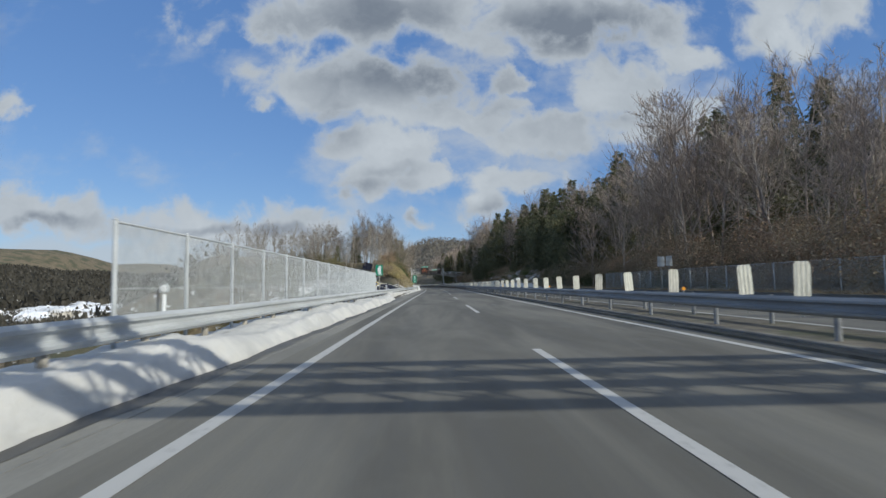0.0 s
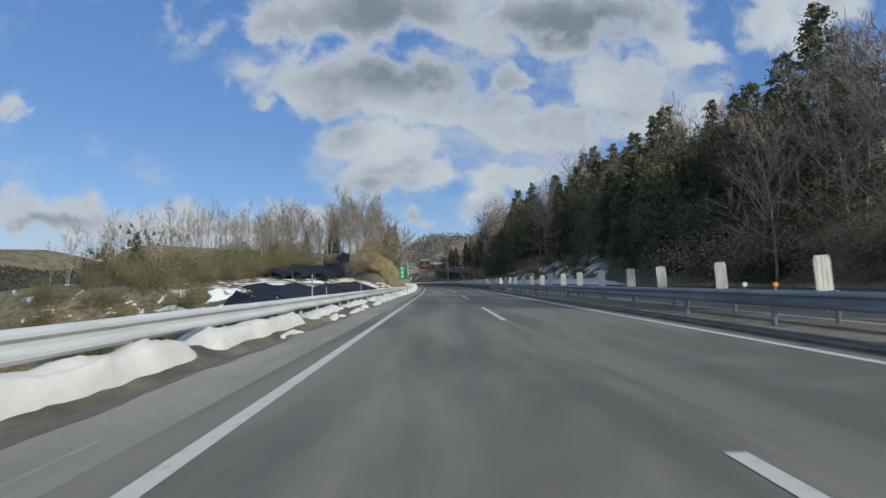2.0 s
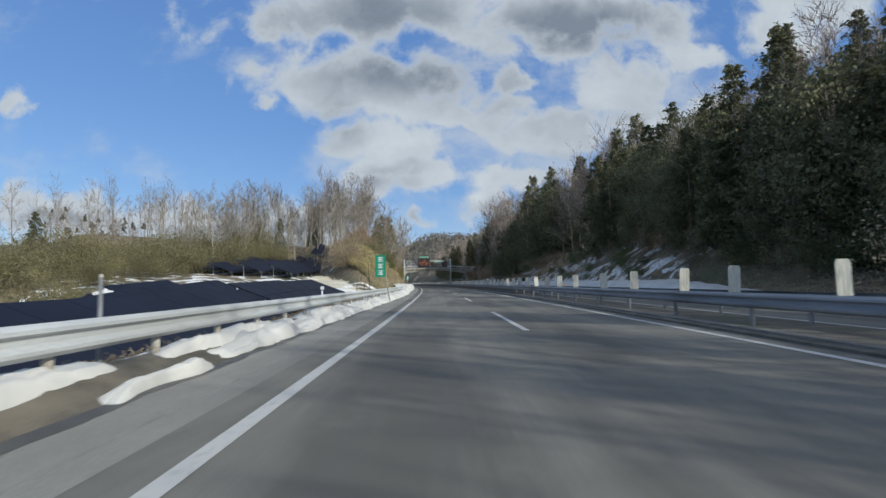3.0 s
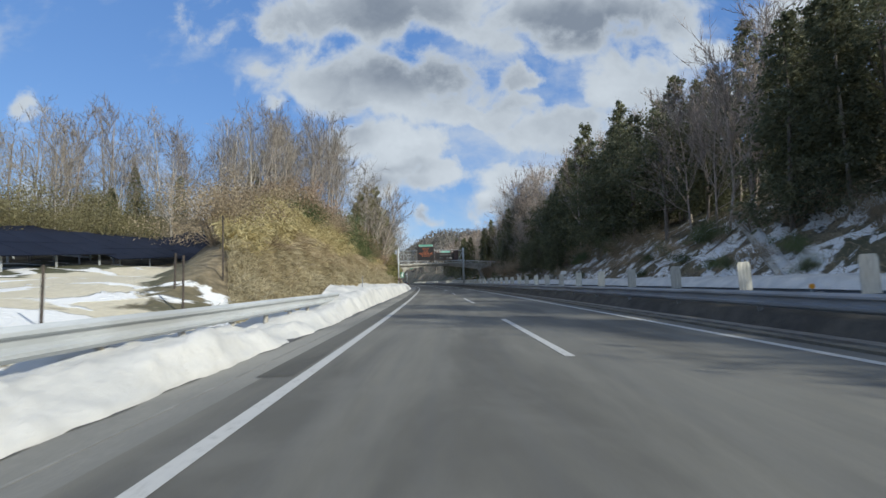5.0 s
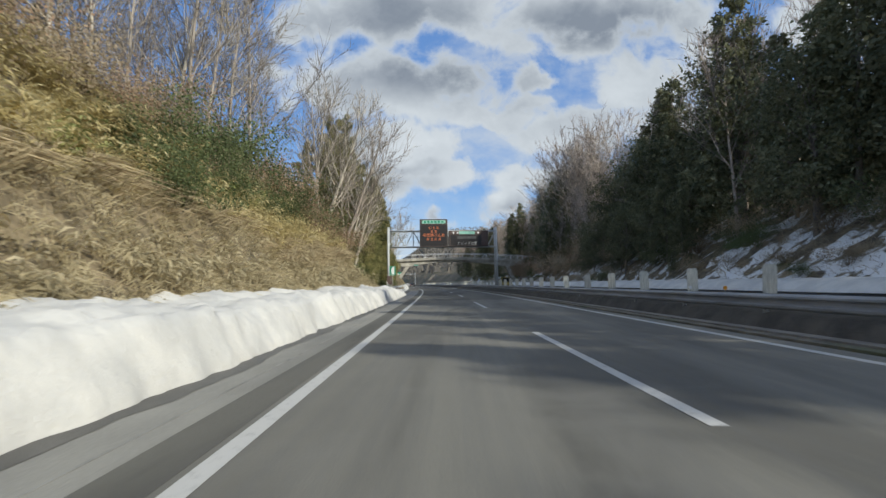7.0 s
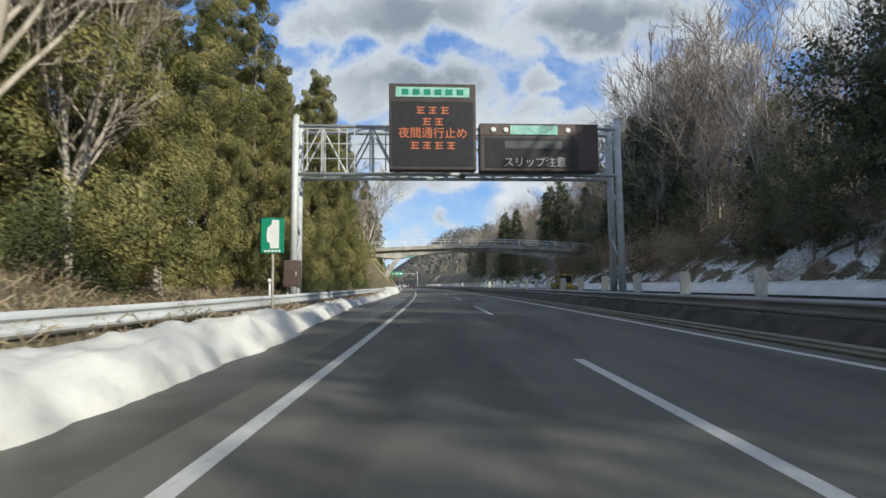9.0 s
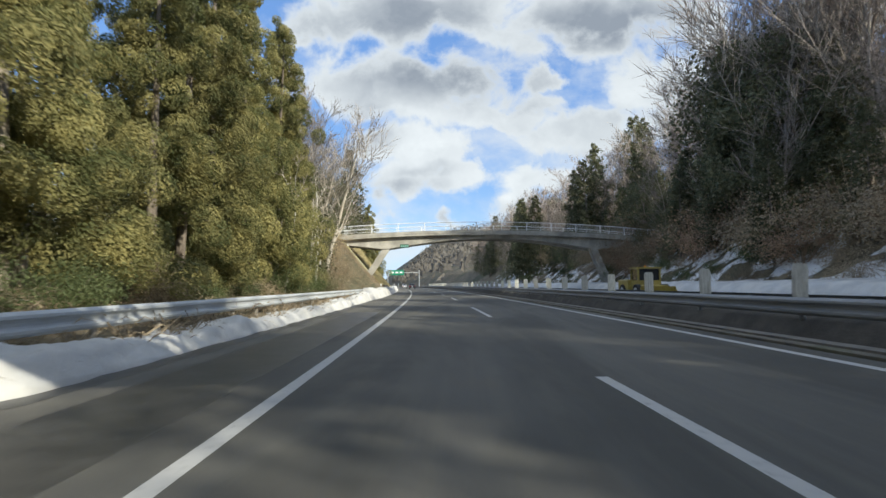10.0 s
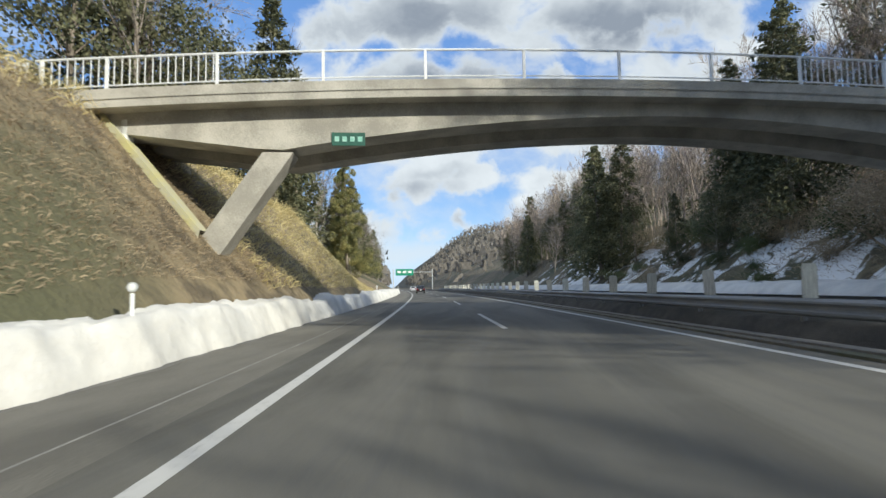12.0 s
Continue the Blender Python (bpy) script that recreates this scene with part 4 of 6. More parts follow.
def message_sign(x0, x1, z0, z1, face_y, label, kind):
    w2, h = x1 - x0, z1 - z0
    m = frame_at(GA, 0, 0, GA_TURN) @ pose((x0 + x1) / 2, face_y + 0.90, (z0 + z1) / 2)
    sign = thing("message_sign", m, label, "message sign")
    v, f = bevelled((w2, 0.55, h), 0.03)
    part("housing", Build().add(v, f), M_DARKBOX, sign, m=pose(0, -0.62, 0))
    face = -0.90
    flat = Matrix.Translation((0, face - 0.03, 0)) @ pose(0, 0, 0, 90, 0, 0)
    if kind == "tall":
        part("display", Build().box((0, face, -0.28), (w2 - 0.22, 0.03, h - 0.85)), M_BLACK, sign)
        header = part("header", Build().box((0, face, h / 2 - 0.34), (w2 - 0.5, 0.03, 0.38)), M_HEADER, sign, "pale green header with worn characters")
        for k in range(6):
            part("letter_bar", Build().box((-1.05 + 0.42 * k, face - 0.02, h / 2 - 0.34), (0.26, 0.012, 0.22)), M_GREENSIGN, header)
        rows = [(0.62, 3, 0.30), (0.18, 2, 0.30), (-0.72 - 0.02, 4, 0.30)]
        for z, n, size in rows:
            for k in range(n):
                x = (k - (n - 1) / 2) * 0.46
                for j in range(3):
                    part("lamp_bar", Build().box((x, face - 0.02, z - 0.11 + 0.11 * j), (0.30 - 0.06 * (j % 2), 0.012, 0.035)), M_LED, sign)
                part("lamp_bar", Build().box((x - 0.06 + 0.07 * (k % 2), face - 0.022, z), (0.035, 0.012, 0.28)), M_LED, sign)
        letters("\u591c\u9593\u901a\u884c\u6b62\u3081", 0.44, M_LED, sign, Matrix.Translation((0, 0, -0.42)) @ flat, "lettering")
    else:
        part("display", Build().box((-0.35, face, -0.22), (w2 - 1.15, 0.03, h - 0.75)), M_BLACK, sign)
        part("side_panel", Build().box((w2 / 2 - 0.42, face, 0), (0.78, 0.03, h - 0.1)), M_BROWN, sign, "faded brown side panel")
        part("top_panel", Build().box((-0.45, face + 0.002, h / 2 - 0.26), (w2 - 0.95, 0.03, 0.42)), M_BROWN, sign)
        header = part("header", Build().box((-0.22, face - 0.02, h / 2 - 0.27), (1.9, 0.03, 0.36)), M_HEADER, sign, "pale green header")
        part("grey_strip", Build().box((-0.25, face - 0.018, 0.10), (2.3, 0.02, 0.30)), material("grey_strip", (0.10, 0.10, 0.10), (0.13, 0.13, 0.13)), sign)
        for x in (-1.85, -1.35, 1.15):
            part("warning_lamp", Build().tube((x, face, h / 2 - 0.27), (x, face - 0.06, h / 2 - 0.27), 0.12, 0.09, 14), M_WHITE, sign)
        letters("\u30b9\u30ea\u30c3\u30d7\u6ce8\u610f", 0.42, M_LEDWHITE, sign, Matrix.Translation((-0.2, 0, -0.75)) @ flat, "lettering")
    return sign


message_sign(-2.02, 1.30, 5.48, 8.82, -1.50, "tall dark message sign with amber lamps and green header", "tall")
message_sign(1.52, 6.30, 5.58, 7.50, -0.85, "wide message sign with brown side and white lamps", "wide")


def hill_drain():
    """A concrete drain that climbs slantwise over the shaded cutting, snow lying in it."""
    t = np.linspace(0, 1, 30)
    s, d = 143 + 19 * t, 19.6 + 8.2 * t
    z = terrain(s, d)
    drain = thing("slope_drain", Matrix(), "dark concrete drain climbing the shaded cutting with snow", "drain")
    rows = [at(s, d, z - 0.2), at(s, d, z + 0.20), at(s - 0.7, d, z + 0.20), at(s - 0.7, d, z - 0.2)]
    part("channel", Build().sweep(np.stack(rows, 1)), M_CONCRETE, drain)
    lump = np.array([0.06 * noise.noise(Vector((k * 20, 3, 1))) for k in t])
    rows = [at(s - 0.75, d, z - 0.1), at(s - 0.9, d, z + 0.28 + lump), at(s - 2.1 - 4 * lump, d, z + 0.22 + lump), at(s - 2.5 - 6 * lump, d, z - 0.1)]
    part("snow_strip", Build().sweep(np.stack(rows, 1)), M_SNOW, drain, "strip of old snow", smooth=True)


hill_drain()

# ---- trees ----
def conifer(seed, height, radius, branches, sprays, size, bare=0.12, trunk_r=0.18, tuft=0.0, thin=0.34, clumps=0):
    """Trunk and crown of a cedar: drooping branches set with small needle sprays."""
    rng = np.random.default_rng(seed)
    trunk = Build()
    pts = [np.array([0.12 * math.sin(k * 1.7 + seed) * (k / 6), 0.12 * math.cos(k * 1.3 + seed) * (k / 6), height * k / 6 - (0.5 if k == 0 else 0)]) for k in range(7)]
    trunk.limb(pts, [trunk_r * (1 - k / 6.3) for k in range(7)], 7)
    V, F, n = [], [], 0
    for b in range(branches):
        h = bare + (1 - bare) * ((b + rng.random()) / branches)
        reach = radius * (1 - h) ** 0.72 * rng.uniform(0.55, 1.15) + 0.25
        az = b * 2.399 + rng.normal(0, 0.4)
        out = np.array([math.cos(az), math.sin(az), 0])
        base = np.array([0, 0, h * height])
        droop = rng.uniform(0.12, 0.42)
        m = max(3, int(sprays * (0.35 + reach / radius)))
        t = rng.uniform(0.15, 1.0, m) ** 0.7 if not tuft else np.clip(rng.normal(0.78, 0.17, m), 0.1, 1.1)
        centre = base + out * (t * reach)[:, None] + np.array([0, 0, 1]) * (reach * (0.12 * t - droop * t * t))[:, None]
        centre += rng.normal(0, 0.10 + (tuft or 0.08) * reach, (m, 3)) * (1, 1, 0.8)
        if clumps:
            knots = centre[rng.integers(0, m, clumps)]
            pick = knots[rng.integers(0, clumps, m)]
            ball = rng.normal(0, 1, (m, 3))
            ball /= np.linalg.norm(ball, axis=1)[:, None]
            centre = pick + ball * (rng.uniform(0.4, 1.0, m) ** 0.4 * 0.40)[:, None] * (1, 1, 1.05) * (0.6 + reach / radius)
        sz = size * rng.uniform(0.6, 1.35, m)
        dirs = out * 0.8 + rng.normal(0, 0.6, (m, 3)) + np.array([0, 0, -0.25])
        if clumps:
            dirs = dirs + (0, 0, -0.5)
            dirs = dirs - ball * (0.8 * np.sum(dirs * ball, axis=1))[:, None]
        dirs /= np.linalg.norm(dirs, axis=1)[:, None]
        side = np.cross(dirs, ball + rng.normal(0, 0.6, (m, 3)) if clumps else rng.normal(0, 1, (m, 3)))
        side /= np.linalg.norm(side, axis=1)[:, None]
        up = np.cross(side, dirs)
        a = centre - dirs * (sz * 0.5)[:, None]
        c = centre + dirs * (sz * 0.75)[:, None] - up * (sz * 0.12)[:, None]
        l = centre + side * (sz * thin)[:, None] + up * (sz * 0.12)[:, None]
        r = centre - side * (sz * thin)[:, None] + up * (sz * 0.10)[:, None]
        V.append(np.stack([a, l, c, r], 1).reshape(-1, 3))
        for i in range(m):
            F.append((n, n + 1, n + 2, n + 3))
            n += 4
    crown = Build()
    crown.v, crown.f, crown.n = V, F, n
    return trunk, crown


def bare_tree(seed, height, limbs, subs, twigs, spread=0.42, trunk_r=0.13, start=0.28):
    """Trunk with limbs, and a crown of branches and fine twigs without leaves."""
    rng = np.random.default_rng(seed)
    trunk, crown = Build(), Build()

    def grow(build, p, d, length, r0, r1, n, steps, wob, rise):
        pts = [np.asarray(p, float)]
        for k in range(steps):
            d = d + rng.normal(0, wob, 3) + np.array([0, 0, rise])
            d /= np.linalg.norm(d)
            pts.append(pts[-1] + d * length / steps)
        build.limb(pts, [r0 + (r1 - r0) * k / steps for k in range(steps + 1)], n)
        return pts

    def aside(d, angle):
        side = np.cross(d, rng.normal(0, 1, 3))
        side /= np.linalg.norm(side)
        v = d * math.cos(angle) + side * math.sin(angle)
        return v / np.linalg.norm(v)

    stem = grow(trunk, (0, 0, -0.4), np.array([rng.normal(0, 0.05), rng.normal(0, 0.05), 1.0]), height * 0.92, trunk_r, trunk_r * 0.18, 7, 7, 0.05, 0.03)
    for i in range(limbs):
        f = start + (1 - start) * (i + rng.random()) / limbs
        k = min(int(f * 7), 6)
        p = stem[k] + (stem[k + 1] - stem[k]) * (f * 7 - k)
        d = aside((stem[k + 1] - stem[k]) / np.linalg.norm(stem[k + 1] - stem[k]), rng.uniform(0.45, 0.95) * (1.1 - 0.35 * f))
        ln = height * spread * (1.12 - 0.75 * f) * rng.uniform(0.7, 1.2)
        limb = grow(trunk, p, d, ln, trunk_r * 0.42 * (1.15 - f), 0.012, 5, 4, 0.12, 0.10)
        for j in range(subs):
            g = rng.uniform(0.2, 1.0)
            q = min(int(g * 4), 3)
            pp = limb[q] + (limb[q + 1] - limb[q]) * (g * 4 - q)
            dd = aside((limb[q + 1] - limb[q]) / np.linalg.norm(limb[q + 1] - limb[q]), rng.uniform(0.4, 0.9))
            sub = grow(crown, pp, dd, ln * rng.uniform(0.3, 0.6), 0.020, 0.007, 3, 2, 0.15, 0.10)
            for t in range(twigs):
                g2 = rng.uniform(0.1, 1.0)
                q2 = 0 if g2 < 0.5 else 1
                p2 = sub[q2] + (sub[q2 + 1] - sub[q2]) * (g2 * 2 - q2)
                d2 = aside(dd, rng.uniform(0.3, 0.9)) + np.array([0, 0, 0.25])
                e = p2 + d2 * ln * rng.uniform(0.10, 0.26)
                wv = np.cross(d2, rng.normal(0, 1, 3))
                wv *= 0.015 / np.linalg.norm(wv)
                mid = (p2 + e) / 2 + rng.normal(0, 0.05, 3)
                crown.add([p2 - wv, p2 + wv, mid + wv * 0.7, mid - wv * 0.7, e], [(0, 1, 2, 3), (3, 2, 4)])
    return trunk, crown


def shrub(seed, width, height, leaves, size):
    """Stems and a loose heap of leaves."""
    rng = np.random.default_rng(seed)
    stems = Build()
    twigs = Build()
    for k in range(26):
        e = np.array([rng.normal(0, width * 0.28), rng.normal(0, width * 0.28), height * rng.uniform(0.5, 1.15)])
        (stems if k < 6 else twigs).tube((rng.normal(0, 0.1), rng.normal(0, 0.1), -0.2), e, 0.022, 0.006, 3, False)
    heaps = rng.normal(0, 1, (14, 3)) * (width * 0.30, width * 0.30, height * 0.20) + (0, 0, height * 0.5)
    c = heaps[rng.integers(0, 14, leaves)] + rng.normal(0, 1, (leaves, 3)) * (width * 0.16, width * 0.16, height * 0.15)
    c[:, 2] = np.abs(c[:, 2])
    d = rng.normal(0, 1, (leaves, 3))
    d /= np.linalg.norm(d, axis=1)[:, None]
    s = np.cross(d, rng.normal(0, 1, (leaves, 3)))
    s /= np.linalg.norm(s, axis=1)[:, None]
    sz = size * rng.uniform(0.6, 1.4, leaves)[:, None]
    v = np.stack([c - d * sz * 0.5, c + s * sz * 0.3, c + d * sz * 0.5, c - s * sz * 0.3], 1).reshape(-1, 3)
    crown = Build()
    crown.v, crown.f, crown.n = [v], [(4 * i, 4 * i + 1, 4 * i + 2, 4 * i + 3) for i in range(leaves)], 4 * leaves
    crown.add(np.concatenate(twigs.v), twigs.f)
    return stems, crown


def broadleaf(seed):
    """A rounded evergreen: a forked trunk and heaps of leaf sprays."""
    rng = np.random.default_rng(seed)
    trunk, V, n = Build(), [], 0
    trunk.limb([(0, 0, -0.4), (0.1, 0.1, 3.5), (0.0, 0.25, 7.0), (0.2, 0.2, 10.0)], [0.2, 0.15, 0.10, 0.03], 7)
    for k in range(26):
        az, h = rng.uniform(0, 2 * math.pi), rng.uniform(0.12, 1.0)
        r = 3.3 * math.sqrt(max(0.02, 1 - (2 * h - 0.95) ** 2)) * rng.uniform(0.55, 1.1)
        c = np.array([r * math.cos(az), r * math.sin(az), 1.0 + 10.2 * h])
        trunk.limb([(0, 0.1, c[2] * 0.7), c * (0.55, 0.55, 1) - (0, 0, 0.3), c], [0.05, 0.035, 0.01], 4)
        m = 230
        p = c + rng.normal(0, 1, (m, 3)) * (0.75, 0.75, 0.5)
        d = rng.normal(0, 1, (m, 3)) + (0, 0, -0.2)
        d /= np.linalg.norm(d, axis=1)[:, None]
        s = np.cross(d, rng.normal(0, 1, (m, 3)))
        s /= np.linalg.norm(s, axis=1)[:, None]
        z = 0.24 * rng.uniform(0.5, 1.3, m)[:, None]
        V.append(np.stack([p - d * z * 0.5, p + s * z * 0.35, p + d * z * 0.6, p - s * z * 0.35], 1).reshape(-1, 3))
        n += 4 * m
    crown = Build()
    crown.v, crown.f, crown.n = V, [(i, i + 1, i + 2, i + 3) for i in range(0, n, 4)], n
    return trunk, crown


def plant(name, made, mats, label, category, group=""):
    t = thing(name, Matrix(), label, category, group)
    part("trunk", made[0], mats[0], t, smooth=True)
    part("crown", made[1], mats[1], t)
    return t


CEDARS = [plant("cedar_tree", conifer(10 + k, 15.0, 3.0, 66, 1450, 0.082, 0.05, 0.2, 0.11, 0.27, 2), (M_BARK, M_CEDAR), "tall olive-green cedar standing by the road", "tree", "roadside cedars") for k in range(3)]
DARK = [plant("conifer", conifer(30 + k, 14.0, 3.0, 74, 95, 0.25, 0.05, 0.18, 0.12), (M_BARK, M_PINE), "dark green conifer in the hillside wood", "tree", "hillside conifers") for k in range(4)]
BARE = [plant("bare_tree", bare_tree(50 + k, 14.0, 16, 8, 7, 0.46), (M_PALE_BARK, M_GREY_BARK), "leafless deciduous tree with grey-brown branches", "tree", "leafless trees") for k in range(5)]
BROWN = [plant("bare_tree", bare_tree(60 + k, 14.0, 18, 8, 7, 0.44, 0.12, 0.2), (M_BROWN_BARK, M_BROWN_BARK), "leafless brown tree in the hillside wood", "tree", "leafless trees") for k in range(4)]
TALL = [plant("bare_tree", bare_tree(70 + k, 17.0, 17, 8, 7, 0.44, 0.17, 0.25), (M_PALE_BARK, M_GREY_BARK), "tall leafless deciduous tree on the bank", "tree", "leafless trees") for k in range(4)]
BIG = [plant("bare_tree", bare_tree(80, 15.0, 17, 8, 8, 0.48, 0.22, 0.25), (M_PALE_BARK, M_PALE_BARK), "large leafless tree with a thick pale trunk", "tree", "leafless trees")]
SLIM = [plant("birch_tree", bare_tree(84 + k, 9.0, 7, 5, 4, 0.30, 0.10, 0.42), (M_WHITE_BARK, M_PALE_BARK), "slim leafless birch with a pale leaning trunk", "tree", "leaning birches") for k in range(3)]
RUST = [plant("shrub", shrub(90 + k, 3.2, 2.6, 4200, 0.09), (M_BARK, M_RUSSET), "russet shrub with dead leaves", "shrub", "dry shrubs") for k in range(2)]
DRY = [plant("shrub", shrub(95 + k, 3.6, 2.8, 4200, 0.10), (M_BARK, M_BRUSH), "tangled dry brown brushwood", "shrub", "dry shrubs") for k in range(3)]
GREEN = [plant("shrub", shrub(100 + k, 3.0, 2.6, 4600, 0.11), (M_BARK, M_GREEN), "evergreen shrub among dry grass", "shrub", "green shrubs") for k in range(2)]
EVER = [plant("evergreen_tree", broadleaf(120 + k), (M_BARK, M_PINE), "dark evergreen broadleaf tree in the hillside wood", "tree", "hillside evergreens") for k in range(3)]
WILLOW = [plant("thicket", shrub(110 + k, 6.0, 5.2, 5600, 0.17), (M_BARK, M_WILLOW), "olive-brown thicket of scrub below the wood", "shrub", "scrub thickets") for k in range(3)]
used = set()


def put(kinds, s, d, scale, rng):
    """Stands a copy of one of the kinds on the ground."""
    k = kinds[int(rng.integers(len(kinds)))]
    z = float(terrain(s, d)) - 0.1
    m = frame_at(s, d, z, rng.uniform(0, 360)) @ pose(0, 0, 0, rng.normal(0, 1.5), rng.normal(0, 1.5), 0)
    if k.name not in used:
        used.add(k.name)
        k.matrix_basis = m @ Matrix.Diagonal((scale, scale, scale, 1))
        return k
    c = copy_thing(k, m)
    c.scale = (scale, scale, scale)
    return c


rng = np.random.default_rng(5)
# right hillside wood
for row, (d0, gap) in enumerate([(27, 3.4), (31.5, 3.6), (36.5, 4.4)]):
    for s in np.arange(-44 + row * 1.3, 440, gap):
        s2, d2 = s + rng.normal(0, 1.2), d0 + rng.normal(0, 1.3)
        evergreen = np.interp(s2, [0, 45, 62, 75, 90, 98, 150, 172, 186, 206, 236, 241, 285, 300, 325], [0.0, 0.0, 0.02, 0.08, 0.14, 0.64, 0.60, 0.45, 0.66, 0.7, 0.66, 0.10, 0.10, 0.3, 0.16])
        if row == 0 and s2 > 225:
            evergreen = 0.45 if s2 > 238 else 0.9
        if row == 0 and rng.random() < 0.25:
            continue
        if row == 2 and rng.random() > evergreen:
            continue
        kind = BROWN if row < 2 and rng.random() > evergreen else (DARK if rng.random() < 0.5 else EVER)
        put(kind, s2, d2, rng.uniform(0.78, 1.15) * np.interp(s2, [0, 40, 52, 64, 78, 110, 122, 140, 150, 196, 206, 236, 243, 266, 320], [0.85, 0.9, 1.25, 1.3, 1.08, 1.1, 1.1, 1.12, 1.3, 1.35, 1.4, 1.3, 1.15, 1.12, 1.1]) * (0.7 if row == 0 and s2 > 238 else 0.88 if row == 0 and s2 < 46 else 1.0), rng)
for s, dd, k in ((262, 25.5, 0.7), (266.5, 25.0, 0.75), (270, 26.5, 0.7), (274.5, 25.5, 0.7), (258, 27, 0.7), (304, 26, 1.1), (307, 28.5, 1.2), (310.5, 26.5, 1.05), (333, 21.8, 1.2), (331, 23.6, 1.15), (335.5, 23, 1.2), (384, 24, 0.95), (341, -11.2, 0.75), (345, -12.5, 0.8)):
    put(DARK, s, dd, k, rng)
put(DARK, 113.6, 29.6, 1.22, rng)
put(DARK, 114.8, 25.8, 1.15, rng)
# left: wood beyond the fields
for row, (d0, gap) in enumerate([(-31, 5.0)]):
    for s in np.arange(150 + row * 2, 262, gap):
        put(DARK if rng.random() < 0.03 else BARE, s + rng.normal(0, 1.5), d0 + rng.normal(0, 2), rng.uniform(0.68, 0.98), rng)
for row, (d0, gap) in enumerate([(-46, 6.0)]):
    for s in np.arange(126 + row * 3, 152, gap):
        put(DARK if rng.random() < 0.05 else BARE, s + rng.normal(0, 2), d0 + rng.normal(0, 3), rng.uniform(0.42, 0.62), rng)
# left: on top of the bank
for row, (d0, gap) in enumerate([(-13.8, 4.6), (-17, 5.0), (-21, 5.6), (-25, 5.6)]):
    for s in np.arange(157 + 2 * row, 207, gap):
        k = rng.random()
        put(TALL if k < 0.75 else BARE, s + rng.normal(0, 1.2), d0 + rng.normal(0, 1.0), rng.uniform(0.8, 1.1) * float(np.interp(s, [155, 172, 190], [0.62, 0.72, 1.0])), rng)
for s, d, k in ((166, -31, 0.42), (169, -32.5, 0.38), (174, -33, 0.42), (178, -30, 0.4), (190, -25, 0.7), (193, -26, 0.7)):
    put(DARK, s, d, k, rng)
for s, d, k in ((189.5, -12.4, 1.75), (186.5, -11.6, 1.25), (177, -10.8, 1.0), (196, -11.0, 1.2), (201, -10.4, 1.3)):
    put(GREEN, s, d, k, rng)
for s, d, k in ((193.5, -9.2, 1.1), (198, -8.6, 1.0), (184, -13.6, 1.5), (171, -13.2, 1.5), (163, -12.6, 1.2), (195.5, -11.8, 1.4), (203, -8.0, 0.9)):
    put(RUST, s, d, k, rng)
for s, d, k in ((182.5, -11.2, 1.05), (180, -9.4, 0.8), (187, -9.4, 0.75), (191.5, -10.6, 1.3), (174, -9.6, 0.8), (199, -9.4, 1.0), (203.5, -8.4, 0.9)):
    put(GREEN, s, d, k, rng)
for s in np.arange(162, 206, 6.5):
    put(RUST if rng.random() < 0.5 else DRY, s, rng.uniform(-12.2, -9.2), rng.uniform(0.5, 0.95), rng)
for s in np.arange(141, 176, 3.6):
    put(RUST if rng.random() < 0.4 else DRY, s + rng.normal(0, 0.5), rng.uniform(-14.0, -11.2), rng.uniform(0.7, 1.25), rng)
# left: cedars by the second rail
for row, (d0, gap) in enumerate([(-10.2, 3.4), (-13.0, 5.6)]):
    for s in np.arange(210 + row, 259, gap):
        put(CEDARS, s + rng.normal(0, 0.5), d0 + rng.normal(0, 0.5) + (0.4 if s > 232 else 0), rng.uniform(0.8, 1.25), rng)
for s, d in [(201, -9.8), (204, -11), (269, -10.6), (275, -13.5), (279, -15)]:
    put(TALL, s, d, rng.uniform(0.75, 1.0), rng)
for s, d, k in ((261, -10.6, 0.95), (264.2, -11.2, 0.95), (263, -14.5, 1.0), (267.2, -11.8, 0.85), (270.5, -12.8, 0.75), (267, -15, 0.95), (270, -15, 0.75), (276, -17, 0.7), (280, -19, 0.7)):
    put(CEDARS, s, d, k, rng)
for s, d, k in ((256, 29, 1.3), (258.5, 32, 1.3), (260.5, 28, 1.25), (262.5, 31, 1.3), (264.5, 28.5, 1.2), (266.5, 31.5, 1.2), (268.5, 29, 1.15), (271, 31, 1.1), (259.5, 34, 1.3), (263.5, 34.5, 1.3), (267.5, 34, 1.2)):
    put(BARE, s, d, k, rng)
for s, d, k in ((262, 31, 0.85), (266, 30.5, 0.85), (279, 25.5, 0.5), (277.5, 27, 0.6), (280, 23.6, 0.35), (287, 26, 0.6)):
    put(EVER, s, d, k, rng)
for s in np.arange(211, 233, 2.4):
    put(EVER if rng.random() < 0.5 else DARK, s, 26.5 + rng.normal(0, 0.8), rng.uniform(0.70, 1.0) * (1.15 - 0.010 * (s - 211)), rng)
for s, d, k in ((334, -9.6, 1.0), (337.5, -11, 0.9)):
    put(CEDARS, s, d, k, rng)
for s, d, k in ((292, -13.2, 0.8), (296, -12.2, 0.75), (300, -14.5, 0.85), (289, -15, 0.8)):
    put(EVER, s, d, k, rng)
put(TALL, 290, -12.6, 0.8, rng)
put(TALL, 294, -14, 0.9, rng)
for s in np.concatenate([np.arange(206, 283, 2.7), np.arange(300, 332, 3.2)]):
    if s < 240 or rng.random() < 0.4:
        put(EVER if rng.random() < 0.6 else DARK, s, rng.uniform(22.0, 24.6), rng.uniform(0.42, 0.72), rng)
